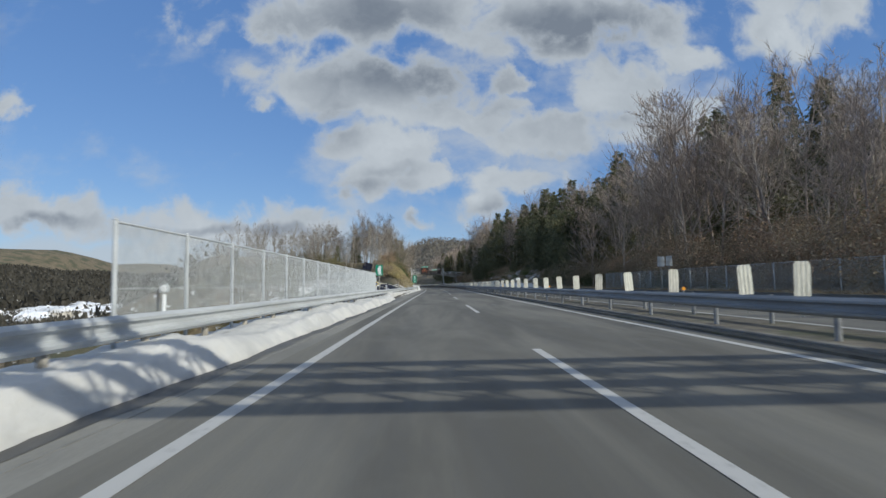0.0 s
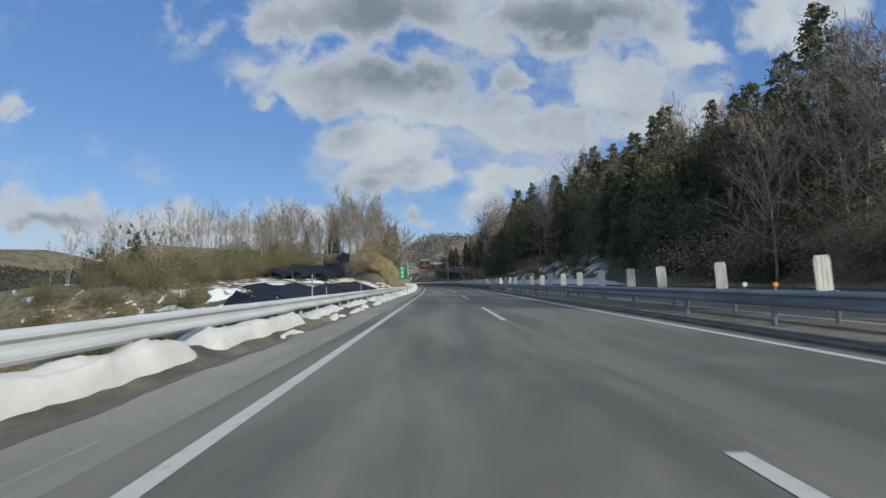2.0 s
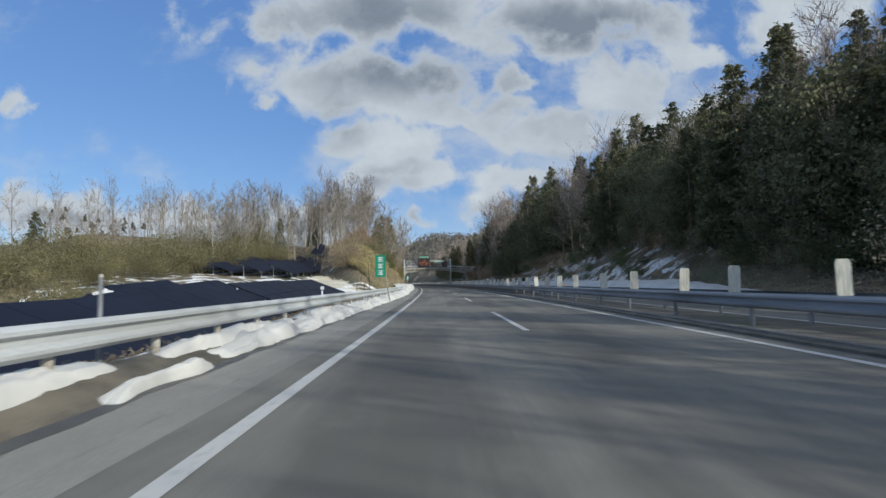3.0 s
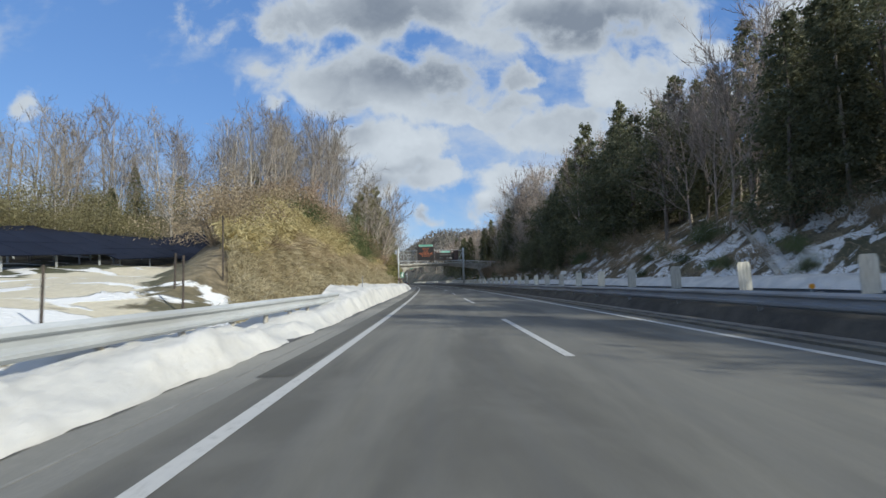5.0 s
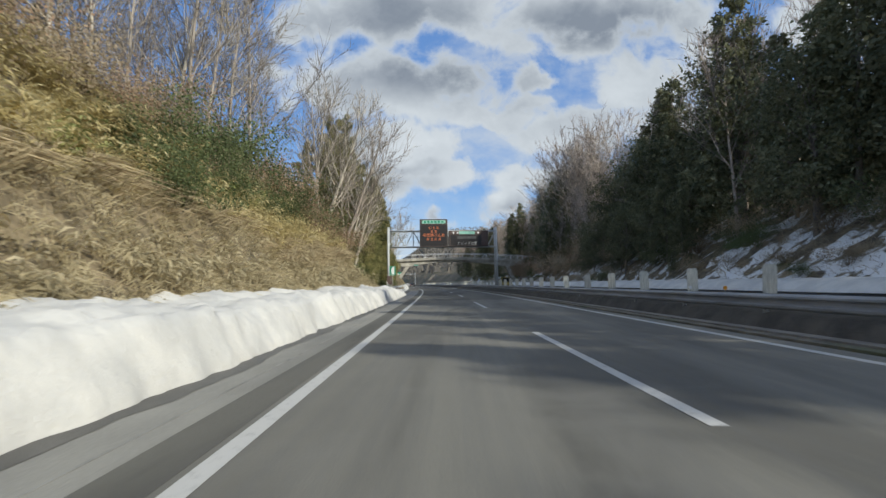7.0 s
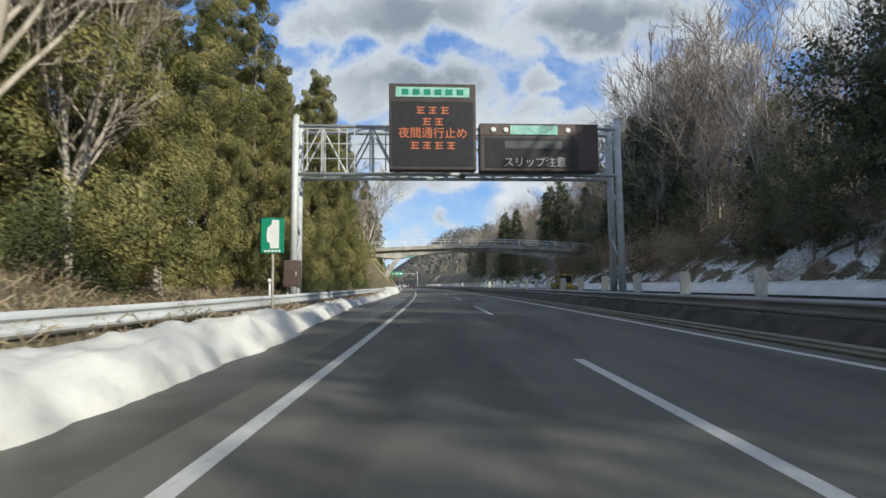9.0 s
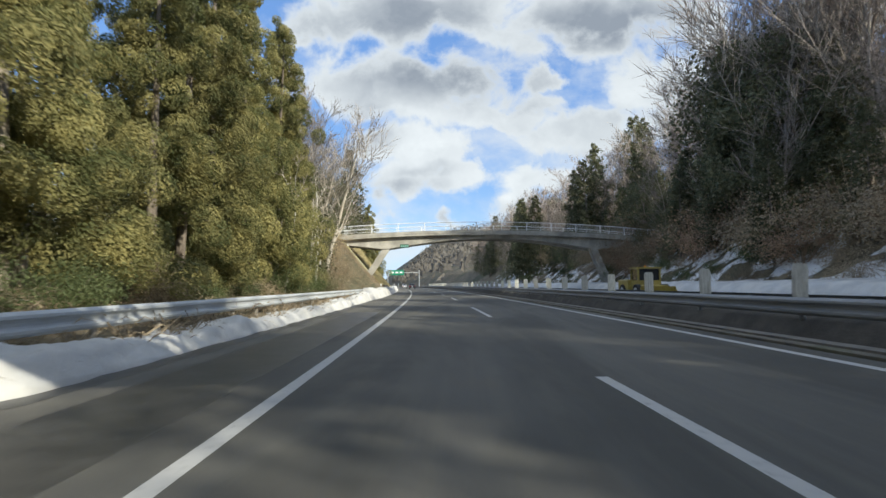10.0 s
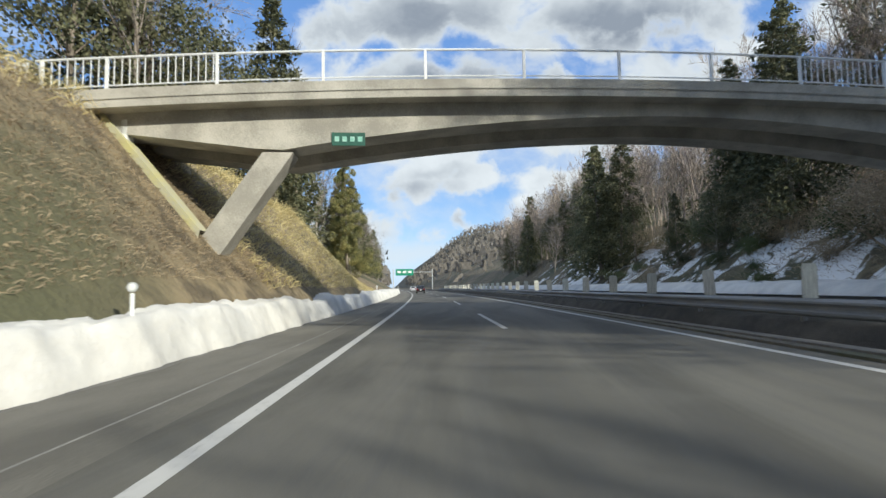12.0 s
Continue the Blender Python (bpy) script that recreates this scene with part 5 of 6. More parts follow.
put(DARK, 87.3, 30.3, 1.38, rng)
put(DARK, 45, 34, 0.98, rng)
for s, d, k in ((62, 35, 1.15), (70, 37, 1.2), (57, 38, 1.2), (304.7, 34, 1.35), (299, 33, 1.2), (231, 29.8, 1.15)):
    put(DARK, s, d, k, rng)
for s in np.arange(94, 132, 2.2):
    put(EVER if rng.random() < 0.6 else DARK, s, rng.uniform(24.2, 28), rng.uniform(0.6, 0.95), rng)
for s in np.arange(30, 92, 5.0):
    put(RUST if rng.random() < 0.55 else DRY, s, rng.uniform(25.5, 31), rng.uniform(1.1, 2.0), rng)
for s in np.arange(238, 300, 2.4):
    put(RUST if rng.random() < 0.5 else DRY, s, rng.uniform(22, 27.5), rng.uniform(0.9, 1.7), rng)
for s, d, k in ((262, 27, 1.6), (266, 29.5, 1.8), (270, 30, 1.75), (258, 29, 1.7), (274, 31, 1.7), (254.5, 31, 1.7), (260.5, 32, 1.85), (264, 31, 1.8), (268.5, 27.5, 1.65), (272, 28, 1.6)):
    put(BROWN, s, d, k, rng)
for s, d, k in ((262, 29, 1.25), (266, 30, 1.35), (270, 28.5, 1.4), (274.5, 31, 1.6), (268, 26.5, 1.2), (264, 26, 1.1)):
    put(EVER if rng.random() < 0.6 else DARK, s, d, k, rng)
for s in np.arange(14, 94, 3.2):
    put(DRY, s, 29 + rng.normal(0, 1.5), rng.uniform(1.0, 1.7), rng)
for s in np.arange(102, 330, 3.0):
    put(DRY if rng.random() < 0.5 else GREEN, s, rng.uniform(20.6, 25.0), rng.uniform(0.3, 0.65), rng)
for s, d in ((206, -8.3), (209.5, -8.8), (213, -8.2), (217.5, -8.5)):
    put(TALL, s, d, rng.uniform(0.6, 0.85), rng)
for s, d, k in ((256.5, 28, 0.75), (259.5, 29, 0.8), (262.5, 27.5, 0.8), (266, 28.5, 0.85), (269.5, 27.5, 0.8)):
    put(EVER, s, d, k, rng)
for s, d, k in ((271.5, -10.8, 0.75), (275, -11.6, 0.7), (277.5, -13, 0.75)):
    put(TALL, s, d, k, rng)
for s, d, k in ((271.5, -13.8, 0.8), (276, -15.5, 0.9), (279.5, -17, 0.9)):
    put(EVER, s, d, k, rng)
for s, d, k, lean in ((268.4, -8.7, 0.95, 7), (266.0, -9.6, 0.8, 4)):
    leaning = put(BIG, s, d, k, rng)
    leaning.rotation_euler = (0.0, radians(lean), rng.uniform(-0.4, 0.4))
for s, d, k, lean in ((258.2, -7.5, 0.95, 14), (256.0, -7.5, 0.8, 17), (251.0, -7.7, 0.8, 9), (262.5, -7.9, 0.85, 10)):
    leaning = put(SLIM, s, d, k, rng)
    leaning.rotation_euler = (0.0, radians(lean), rng.uniform(-0.3, 0.3))
for s, d, k, lean in ((207.5, -9.2, 0.95, 10), (210.5, -8.4, 0.8, 7), (204.8, -10.4, 0.9, 13), (213.5, -9.0, 0.7, 4)):
    leaning = put(BIG, s, d, k, rng)
    leaning.rotation_euler = (0.0, radians(lean), rng.uniform(-0.4, 0.4))
for s, dd, k in ((261.5, -8.6, 0.6), (265, -11, 0.85), (270.5, -12, 0.8), (263, -13.5, 0.9), (273, -14, 0.9), (278, -14.5, 0.8)):
    put(EVER, s, dd, k, rng)
for s in np.arange(258, 276, 1.3):
    put(DRY if rng.random() < 0.7 else GREEN, s, -8.5 + rng.normal(0, 0.5), rng.uniform(0.4, 0.7), rng)
# far on both sides
for s in np.arange(292, 470, 4.2):
    put(DARK if rng.random() < 0.4 else BARE, s, -13.5 + rng.normal(0, 1.5), rng.uniform(0.7, 1.1), rng)
    if rng.random() < 0.5:
        put(DARK if rng.random() < 0.4 else BARE, s + 2, -19 + rng.normal(0, 1.5), rng.uniform(0.8, 1.15), rng)
# brush on the left bank's crown and in the fields
for s in np.arange(148, 207, 4.2):
    put(RUST if rng.random() < 0.35 else DRY, s + rng.normal(0, 0.6), -12.4 + rng.normal(0, 1.2), rng.uniform(0.6, 1.15), rng)
    if rng.random() < 0.15:
        put(GREEN, s, -10.2 + rng.normal(0, 1.2), rng.uniform(0.7, 1.0), rng)
for row, d0 in enumerate((-30, -37, -45)):
    for s in np.arange(92 - row * 4, 175, 3.4):
        put(WILLOW, s + rng.normal(0, 0.9), d0 + rng.normal(0, 1.5), rng.uniform(0.42, 0.95), rng)
for s in np.arange(207, 304, 2.2):
    if 214 < s < 227 or s > 274:
        continue
    put(GREEN if rng.random() < 0.8 else DRY, s, (-7.6 if s < 262 else -10.4) + rng.normal(0, 0.4), rng.uniform(0.35, 0.6), rng)
for row, d0 in enumerate((25.5,)):
    for s in np.arange(-10, 330, 3.4):
        if terrain(s, d0) < 9:
            put(DRY if rng.random() < 0.7 else GREEN, s + rng.normal(0, 0.8), d0 + rng.normal(0, 1.0), rng.uniform(0.6, 1.1), rng)


def joined_wood(name, label, places, seed, mat, smallest=0.8):
    """Farther leafless trees of the same wood, joined."""
    makes = [bare_tree(seed + k, 14.0, 11, 6, 6, 0.42) for k in range(4)]
    parts = []
    for tr, cr in makes:
        b = Build()
        for m in (tr, cr):
            b.add(np.concatenate(m.v), [tuple(f) for f in m.f])
        parts.append((np.concatenate(b.v), b.f))
    g = np.random.default_rng(seed)
    out = Build()
    for s, d in places(g):
        v, f = parts[int(g.integers(4))]
        k, a = g.uniform(smallest, smallest * 1.5), g.uniform(0, 6.28)
        rot = np.array([[math.cos(a), -math.sin(a), 0], [math.sin(a), math.cos(a), 0], [0, 0, 1]]) * k
        out.add(v @ rot.T + at(s, d, float(terrain(s, d)) - 0.2), f)
    return tagged(new(name, out.data(name, mat)), label, "wood", kind="stuff")


joined_wood("leafless_wood", "brown leafless wood higher on the hillside", lambda g: [(s + g.normal(0, 1.5), dd + g.normal(0, 2)) for dd, gap in ((36.5, 4.4), (43, 4.5), (51, 6)) for s in np.arange(-40, 440, gap)], 300, M_BROWN_BARK)
joined_wood("leafless_wood", "leafless wood behind the scrub of the fields", lambda g: [(s + g.normal(0, 1.5), dd + g.normal(0, 2)) for dd, s0, gap in ((-36, 158, 4), (-40, 150, 4), (-46, 140, 4), (-54, 130, 5), (-62, 134, 6)) for s in np.arange(s0, 262, gap)], 320, M_GREY_BARK, 0.64)

# ---- chain-link fences ----
def chain_fence(s0, s1, d, z0, z1, gap, mesh_gap, wire, label, post_r=0.035, ties=True):
    fence = thing("chain_link_fence", Matrix(), label, "fence")
    post = Build().tube((0, 0, z0 - 0.8), (0, 0, z1), post_r, n=8)
    post.tube((0, 0, z1), (0, 0, z1 + 0.03), post_r * 1.1, post_r * 0.4, 8)
    data = post.data("post", M_STEEL, True)
    for s in np.arange(s0, s1 + 0.1, gap):
        part("post", data, M_STEEL, fence, m=frame_at(s, d))
    s = np.arange(s0, s1 + 0.1, gap)
    for z, r in ((z1 - 0.02, 0.021), ((z0 + z1) / 2 - 0.12, 0.004), (z0 + 0.05, 0.006)):
        part("rail", Build().limb(at(s, d, z), [r] * len(s), 6), M_STEEL, fence)
    h = z1 - 0.05 - z0
    net = Build()
    for sign in (1, -1):
        for p in np.arange(s0 - h, s1 + h, mesh_gap):
            a0, a1 = p, p + sign * h
            t0, t1 = 0.0, 1.0
            lo, hi = sorted((a0, a1))
            if hi <= s0 or lo >= s1:
                continue
            lim = sorted(((s0 - a0) / (a1 - a0), (s1 - a0) / (a1 - a0)))
            t0, t1 = max(0.0, lim[0]), min(1.0, lim[1])
            net.tube(at(a0 + (a1 - a0) * t0, d + 0.03 + 0.004 * sign, z0 + h * t0), at(a0 + (a1 - a0) * t1, d + 0.03 + 0.004 * sign, z0 + h * t1), wire, n=3, caps=False)
    part("wire_mesh", net, M_WIRE, fence, "woven wire mesh")
    if ties:
        tie = Build().box((0.03, 0, -0.045), (0.012, 0.02, 0.07)).data("tie", M_STEEL)
        for p in np.arange(s0 + 0.25, s1, 0.4):
            part("tie", tie, M_STEEL, fence, m=frame_at(p, d, z1 - 0.03))
    return fence


chain_fence(7.6, 40.7, -4.32, 0.42, 2.10, 2.2, 0.056, 0.0034, "galvanised chain-link fence behind the guardrail")
chain_fence(-12, 72, 23.0, 0.35, 2.25, 3.0, 0.14, 0.007, "grey chain-link fence at the foot of the wood", 0.04, False)

end_post = thing("fence_post", frame_at(41.35, -4.32), "short steel post at the fence's open end", "post")
part("post", Build().tube((0, 0, -0.4), (0, 0, 1.78), 0.03, n=8), M_STEEL, end_post, smooth=True)
part("stub_rail", Build().tube((0, -0.75, 2.08), (0, 0.05, 2.02), 0.02, n=6), M_STEEL, end_post, "bent end of the top rail")

# ---- boards on the median ----
def board_data():
    """A board with rounded top corners, its face pressed into three flutes."""
    xs = np.linspace(-0.165, 0.165, 23)
    zs = np.linspace(0, 0.72, 10)
    flute = 0.010 * np.cos((xs / 0.33) * 2 * math.pi * 3.5)
    b = Build()
    for sgn in (-1, 1):
        rows = []
        for z in zs:
            cut = max(0.0, z - 0.64)
            shrink = 1 - 0.22 * (cut / 0.08) ** 2
            rows.append(np.stack([xs * shrink, sgn * (0.012 + flute * 0.5) + 0 * xs, np.full_like(xs, z)], -1))
        rows = np.array(rows)
        b.sweep(rows if sgn < 0 else rows[:, ::-1])
    return b.data("board", M_BOARD, True)


BOARD = board_data()
BRACKET = Build().tube((0, 0.02, -0.42), (0, 0.02, 0.25), 0.025, n=8).data("bracket", M_STEEL, True)
BOARD_S = [-3.0, 1.1, 5.2, 10.97, 12.97] + [16.95 + 3.9 * k for k in range(7)] + [44.76 + 3.92 * k for k in range(6)] + [67.39 + 3.92 * k for k in range(5)] + [86.0, 90.4, 94.3] + [99.5 + 3.9 * k for k in range(6)] + [122.9 + 3.93 * k for k in range(17)] + [190.45 + 3.975 * k for k in range(56)]
first = None
for p in BOARD_S:
    m = frame_at(p, 7.72, 0.77, random.uniform(-7, 7)) @ pose(0, 0, 0, random.uniform(-2, 2), random.uniform(-3.5, 2.0), 0)
    if first is None:
        first = thing("glare_board", m, "weathered cream fluted board on the median rail", "board", "boards along the median")
        part("board", BOARD, M_BOARD, first)
        part("bracket", BRACKET, M_STEEL, first, "steel bracket")
    else:
        copy_thing(first, m)
M_KERB = material("stained_kerb", (0.13, 0.12, 0.105), (0.235, 0.22, 0.19), 1.5, 0.9, 0, 0.4, 22)
gutter = tagged(new("median_kerb", ribbon(ROAD0, 600, 6.28, 6.62, 0.09).data("median_kerb", M_KERB)), "pale concrete kerb at the foot of the median posts", "kerb", kind="structure")
for p, c in ((15.6, M_ORANGE), (34.0, M_ORANGE), (57.6, M_ORANGE), (101, M_ORANGE), (124, M_ORANGE), (171.5, M_ORANGE), (35.3, M_WHITE), (58.8, M_WHITE), (173.5, M_WHITE)):
    r = thing("reflector", frame_at(p, 7.4, 0.80), "small round road reflector on the median rail", "reflector", "median reflectors")
    part("lens", Build().tube((0, 0, 0.10), (0, -0.03, 0.10), 0.055, n=14), c, r, "orange lens" if c is M_ORANGE else "white lens")
    part("stem", Build().tube((0, 0, -0.1), (0, 0, 0.06), 0.015, n=8), M_STEEL, r)
for p, z in ((49.0, 1.52), (145.9, 1.55)):
    plate = thing("small_plate", frame_at(p, 7.72, z), "small pale blank plate above a median board", "sign")
    v, f = bevelled((0.36, 0.02, 0.20), 0.008)
    part("plate", Build().add(v, f), M_WHITE, plate)
    part("stem", Build().tube((0, 0.03, -0.75), (0, 0.03, 0.05), 0.02, n=8), M_STEEL, plate)


# ---- signs ----
def panel_sign(s, d, z0, z1, width, label, mat, post_r=0.035, legs=(0.0,), turn=0.0, lean=0.0):
    sign = thing("road_sign", frame_at(s, d, 0, turn), label, "road sign")
    v, f = bevelled((width, 0.025, z1 - z0), 0.010)
    p = part("panel", Build().add(v, f), mat, sign, m=pose(0, -0.05, (z0 + z1) / 2))
    for x in legs:
        part("post", Build().tube((x + lean, 0, float(min(terrain(s, d), 0.3)) - 0.4), (x, 0, z1 - 0.05), post_r, n=10), M_POST, sign, smooth=True)
    return sign, p


sign, face = panel_sign(45.6, -4.52, 1.97, 2.86, 0.60, "green sign with a white picture of a lay-by", M_GREENSIGN)
lay = Build()
outline = [(-0.06, -0.30), (0.16, -0.30), (0.16, 0.36), (-0.02, 0.36), (-0.02, 0.26), (-0.12, 0.18), (-0.14, 0.0), (-0.12, -0.14), (-0.06, -0.18)]
lay.add([(x, -0.016, z) for x, z in outline] + [(x, -0.020, z) for x, z in outline], [tuple(range(9, 18))] + [(i, (i + 1) % 9, 9 + (i + 1) % 9, 9 + i) for i in range(9)])
part("white_picture", lay, M_WHITE, face)
for k in range(4):
    part("centre_dash", Build().box((0.07, -0.022, -0.22 + 0.16 * k), (0.018, 0.004, 0.08)), M_GREENSIGN, face)
for k in range(5):
    part("letter_bar", Build().box((-0.19 + 0.095 * k, -0.016, -0.355), (0.06, 0.006, 0.05)), M_WHITE, face)

sign, face = panel_sign(216.8, -4.95, 2.08, 3.10, 0.66, "green sign with a white picture of a lay-by beside the gantry", M_GREENSIGN)
lay2 = Build()
lay2.add([(x * 1.2, -0.016, z * 1.25) for x, z in outline] + [(x * 1.2, -0.020, z * 1.25) for x, z in outline], [tuple(range(9, 18))] + [(i, (i + 1) % 9, 9 + (i + 1) % 9, 9 + i) for i in range(9)])
part("white_picture", lay2, M_WHITE, face)
for k in range(5):
    part("letter_bar", Build().box((-0.2 + 0.1 * k, -0.016, -0.45), (0.07, 0.006, 0.06)), M_WHITE, face)

sign, face = panel_sign(103.0, -3.75, 1.55, 2.95, 0.66, "tall green sign with white characters on a leaning post", M_GREENSIGN, 0.04, (0.1,), 0, 0.55)
for k, z in enumerate((0.42, 0.0, -0.42)):
    for j in range(3):
        part("letter_bar", Build().box((0, -0.017, z - 0.11 + 0.11 * j), (0.34 - 0.08 * (j % 2), 0.006, 0.045)), M_WHITE, face)
    part("letter_bar", Build().box((0.04 * (k - 1), -0.018, z), (0.05, 0.006, 0.28)), M_WHITE, face)

sign, face = panel_sign(48.5, 20.6, 2.45, 3.35, 0.66, "pair of grey sign backs on steel posts", M_STEEL, 0.04, (0.0, 0.74))
v, f = bevelled((0.66, 0.025, 0.9), 0.010)
part("panel", Build().add(v, f), M_STEEL, sign, m=pose(0.74, -0.05, 2.95, 0, 0, 12))
sign, face = panel_sign(281.1, -10.95, 6.42, 7.24, 0.72, "white notice board on the bank by the bridge", M_WHITE, 0.03, (-0.2, 0.2), -12)

# blue and yellow marker behind the fence's end
marker = thing("marker", frame_at(40.9, -4.25, 0.1), "yellow and blue cross-shaped marker on a white post", "marker")
part("post", Build().tube((0, 0, 0.0), (0, 0, 1.02), 0.022, n=10), M_WHITE, marker, smooth=True)
for x, z, mat in ((0, 0, M_BLUE), (-0.115, 0, M_YELLOW), (0.115, 0, M_YELLOW), (0, 0.115, M_YELLOW), (0, -0.115, M_YELLOW)):
    part("square", Build().box((x, -0.035, 1.16 + z), (0.114, 0.02, 0.114)), mat, marker)


# ---- marker posts ----
def delineator(s, d, z, label):
    t = thing("delineator", frame_at(s, d, 0), label, "delineator", "roadside delineators")
    part("post", Build().tube((0, 0, 0.1), (0, 0, z - 0.09), 0.03, n=10), M_WHITE, t, smooth=True)
    ring = part("ring", Build().tube((0, 0.02, z), (0, -0.02, z), 0.075, n=18), M_STEEL, t)
    part("reflector", Build().tube((0, -0.021, z), (0, -0.032, z), 0.055, 0.045, 16), M_WHITE, ring, "pale glass reflector")


for s, d, z in ((8.6, -4.12, 1.13), (48.5, -4.2, 1.1), (88.0, -4.3, 1.0), (219.2, -5.75, 1.32), (275.0, -4.5, 1.2), (314.0, -4.5, 1.3), (354.0, -4.0, 1.3)):
    delineator(s, d, z, "white roadside delineator with a round reflector")


def snow_pole(s, d, h, mat=M_DARK_STEEL):
    t = thing("snow_pole", frame_at(s, d, 0), "weathered snow pole standing behind the guardrail", "pole", "snow poles")
    part("pole", Build().tube((0, 0, -0.6), (0.01, 0, h), 0.027, 0.024, 9), mat, t, smooth=True)
    part("cap", Build().tube((0.01, 0, h), (0.01, 0, h + 0.04), 0.028, 0.016, 9), M_POST, t)


for s, d, h in ((64.0, -4.25, 1.45), (75.3, -4.25, 1.25), (147.0, -4.6, 1.55), (66.5, -4.3, 1.0)):
    snow_pole(s, d, h)
M_IRON = material("rusty_iron", (0.045, 0.038, 0.032), (0.09, 0.07, 0.055), 5.0, 0.85)
for s, d, h in ((121, -7.0, 1.3), (124.5, -8.2, 1.5), (129, -7.4, 1.9), (131, -8.6, 1.3), (133.5, -8.0, 2.6)):
    t = thing("fence_stake", frame_at(s, d, float(terrain(s, d)) - 0.2), "dark iron stake on the sandy bank", "stake", "iron stakes")
    part("stake", Build().tube((0, 0, 0), (random.uniform(-0.05, 0.05), 0, h), 0.035, 0.03, 7), M_IRON, t)

# ---- solar tables on the field ----
def solar_table():
    t = thing("solar_table", Matrix(), "dark solar table on steel legs in the field", "solar panel", "solar tables")
    tilt = radians(21)
    for i in range(2):
        for j in range(4):
            v, f = bevelled((1.62, 1.98, 0.045), 0.008)
            c = Vector(((i - 0.5) * 1.65, (j - 1.5) * 2.01, 0))
            part("panel", Build().add(v, f), M_PANEL, t, m=Matrix.Translation((0, 0, 1.15)) @ pose(0, 0, 0, 0, 21, 0) @ Matrix.Translation(c))
    for x in (-1.1, 1.1):
        part("beam", Build().box((x, 0, 1.08 - x * math.tan(tilt)), (0.07, 8.0, 0.07)), M_STEEL, t)
        for y in (-3.2, 0, 3.2):
            part("leg", Build().box((x, y, 0.28 - x * math.tan(tilt) / 2), (0.07, 0.07, 1.6 - x * math.tan(tilt))), M_STEEL, t)
    return t


table = None
for col, d in enumerate((-8.0, -11.5, -15.0, -18.6, -22.2, -25.8, -29.4)):
    for s in np.arange(63.7, 172, 8.3):
        if (s > 112 and (s < 136 or d > -17)) or (s < 72 and d > -10):
            continue
        g = float(terrain(s, d))
        if g > 6.2:
            continue
        slope = math.degrees(math.atan2(float(terrain(s + 4, d)) - float(terrain(s - 4, d)), 8.0))
        m = frame_at(s, d, g - 0.15) @ pose(0, 0, 0, slope, 0, 0)
        if table is None:
            table = solar_table()
            table.matrix_basis = m
        else:
            copy_thing(table, m)

# ---- cabinet on the gantry's leg ----
box = thing("control_cabinet", frame_at(GA - 1.1, -5.66, 1.1), "brown steel control cabinet on the gantry's legs", "cabinet")
v, f = bevelled((0.58, 0.42, 1.0), 0.02)
part("body", Build().add(v, f), M_BROWN, box, m=pose(0, 0, 0.5))
part("door", Build().box((0, -0.217, 0.5), (0.50, 0.012, 0.9)), M_BROWN, box)
part("handle", Build().box((0.19, -0.235, 0.5), (0.03, 0.03, 0.14)), M_STEEL, box)
for x in (-0.2, 0.2):
    part("foot", Build().box((x, 0.1, -0.5), (0.07, 0.07, 1.1)), M_STEEL, box)


# ---- vehicles ----
def wheel(parent, x, y, r, width):
    tyre = part("wheel", Build().tube((x - width / 2, y, r), (x + width / 2, y, r), r, n=20), M_RUBBER, parent)
    part("rim", Build().tube((x - width / 2 - 0.01, y, r), (x + width / 2 + 0.01, y, r), r * 0.6, n=16), M_STEEL, tyre)


def car(s, d, label, mat, turn=0.0):
    c = thing("car", frame_at(s, d, 0.005, turn), label, "car")
    prof = [(-2.1, 0.30), (-2.15, 0.62), (-2.05, 0.92), (-1.55, 1.02), (-1.0, 1.44), (0.3, 1.48), (1.0, 1.02), (1.9, 0.88), (2.1, 0.6), (2.1, 0.30)]
    body = Build()
    body.sweep([[(x * (0.86 if z > 1.1 else 1), y, z) for y, z in prof] for x in (-0.82, -0.70, 0.70, 0.82)])
    n = len(prof)
    for x in (-0.82, 0.82):
        body.add([(x * (0.86 if z > 1.1 else 1), y, z) for y, z in prof], [tuple(range(n)) if x > 0 else tuple(range(n))[::-1]])
    part("body", body, mat, c)
    part("rear_window", Build().add([(-0.58, -1.56, 1.05), (0.58, -1.56, 1.05), (0.52, -1.06, 1.41), (-0.52, -1.06, 1.41)], [(0, 1, 2, 3)]), M_GLASS, c)
    for x in (-0.62, 0.62):
        part("tail_lamp", Build().box((x, -2.13, 0.78), (0.3, 0.06, 0.16)), M_TAIL, c, "red tail lamp")
        part("headlamp", Build().box((x, 2.08, 0.68), (0.3, 0.06, 0.14)), M_WHITE, c)
    part("plate", Build().box((0, -2.15, 0.62), (0.36, 0.02, 0.18)), M_WHITE, c, "white blank plate")
    for y in (-1.3, 1.3):
        for x in (-0.74, 0.74):
            wheel(c, x, y, 0.31, 0.2)
    return c


M_TAIL = material("tail_lamp_red", (0.30, 0.01, 0.01), (0.40, 0.02, 0.02), 4.0, 0.3)
M_SILVER = material("pale_car_paint", (0.45, 0.46, 0.47), (0.52, 0.53, 0.54), 1.0, 0.35, 0.3)
car(376, 0.1, "dark small car far ahead in the lane", M_CAR)
car(424, -0.2, "pale car far ahead in the lane", M_SILVER)
car(446, 3.6, "pale car far ahead in the outer lane", M_SILVER)


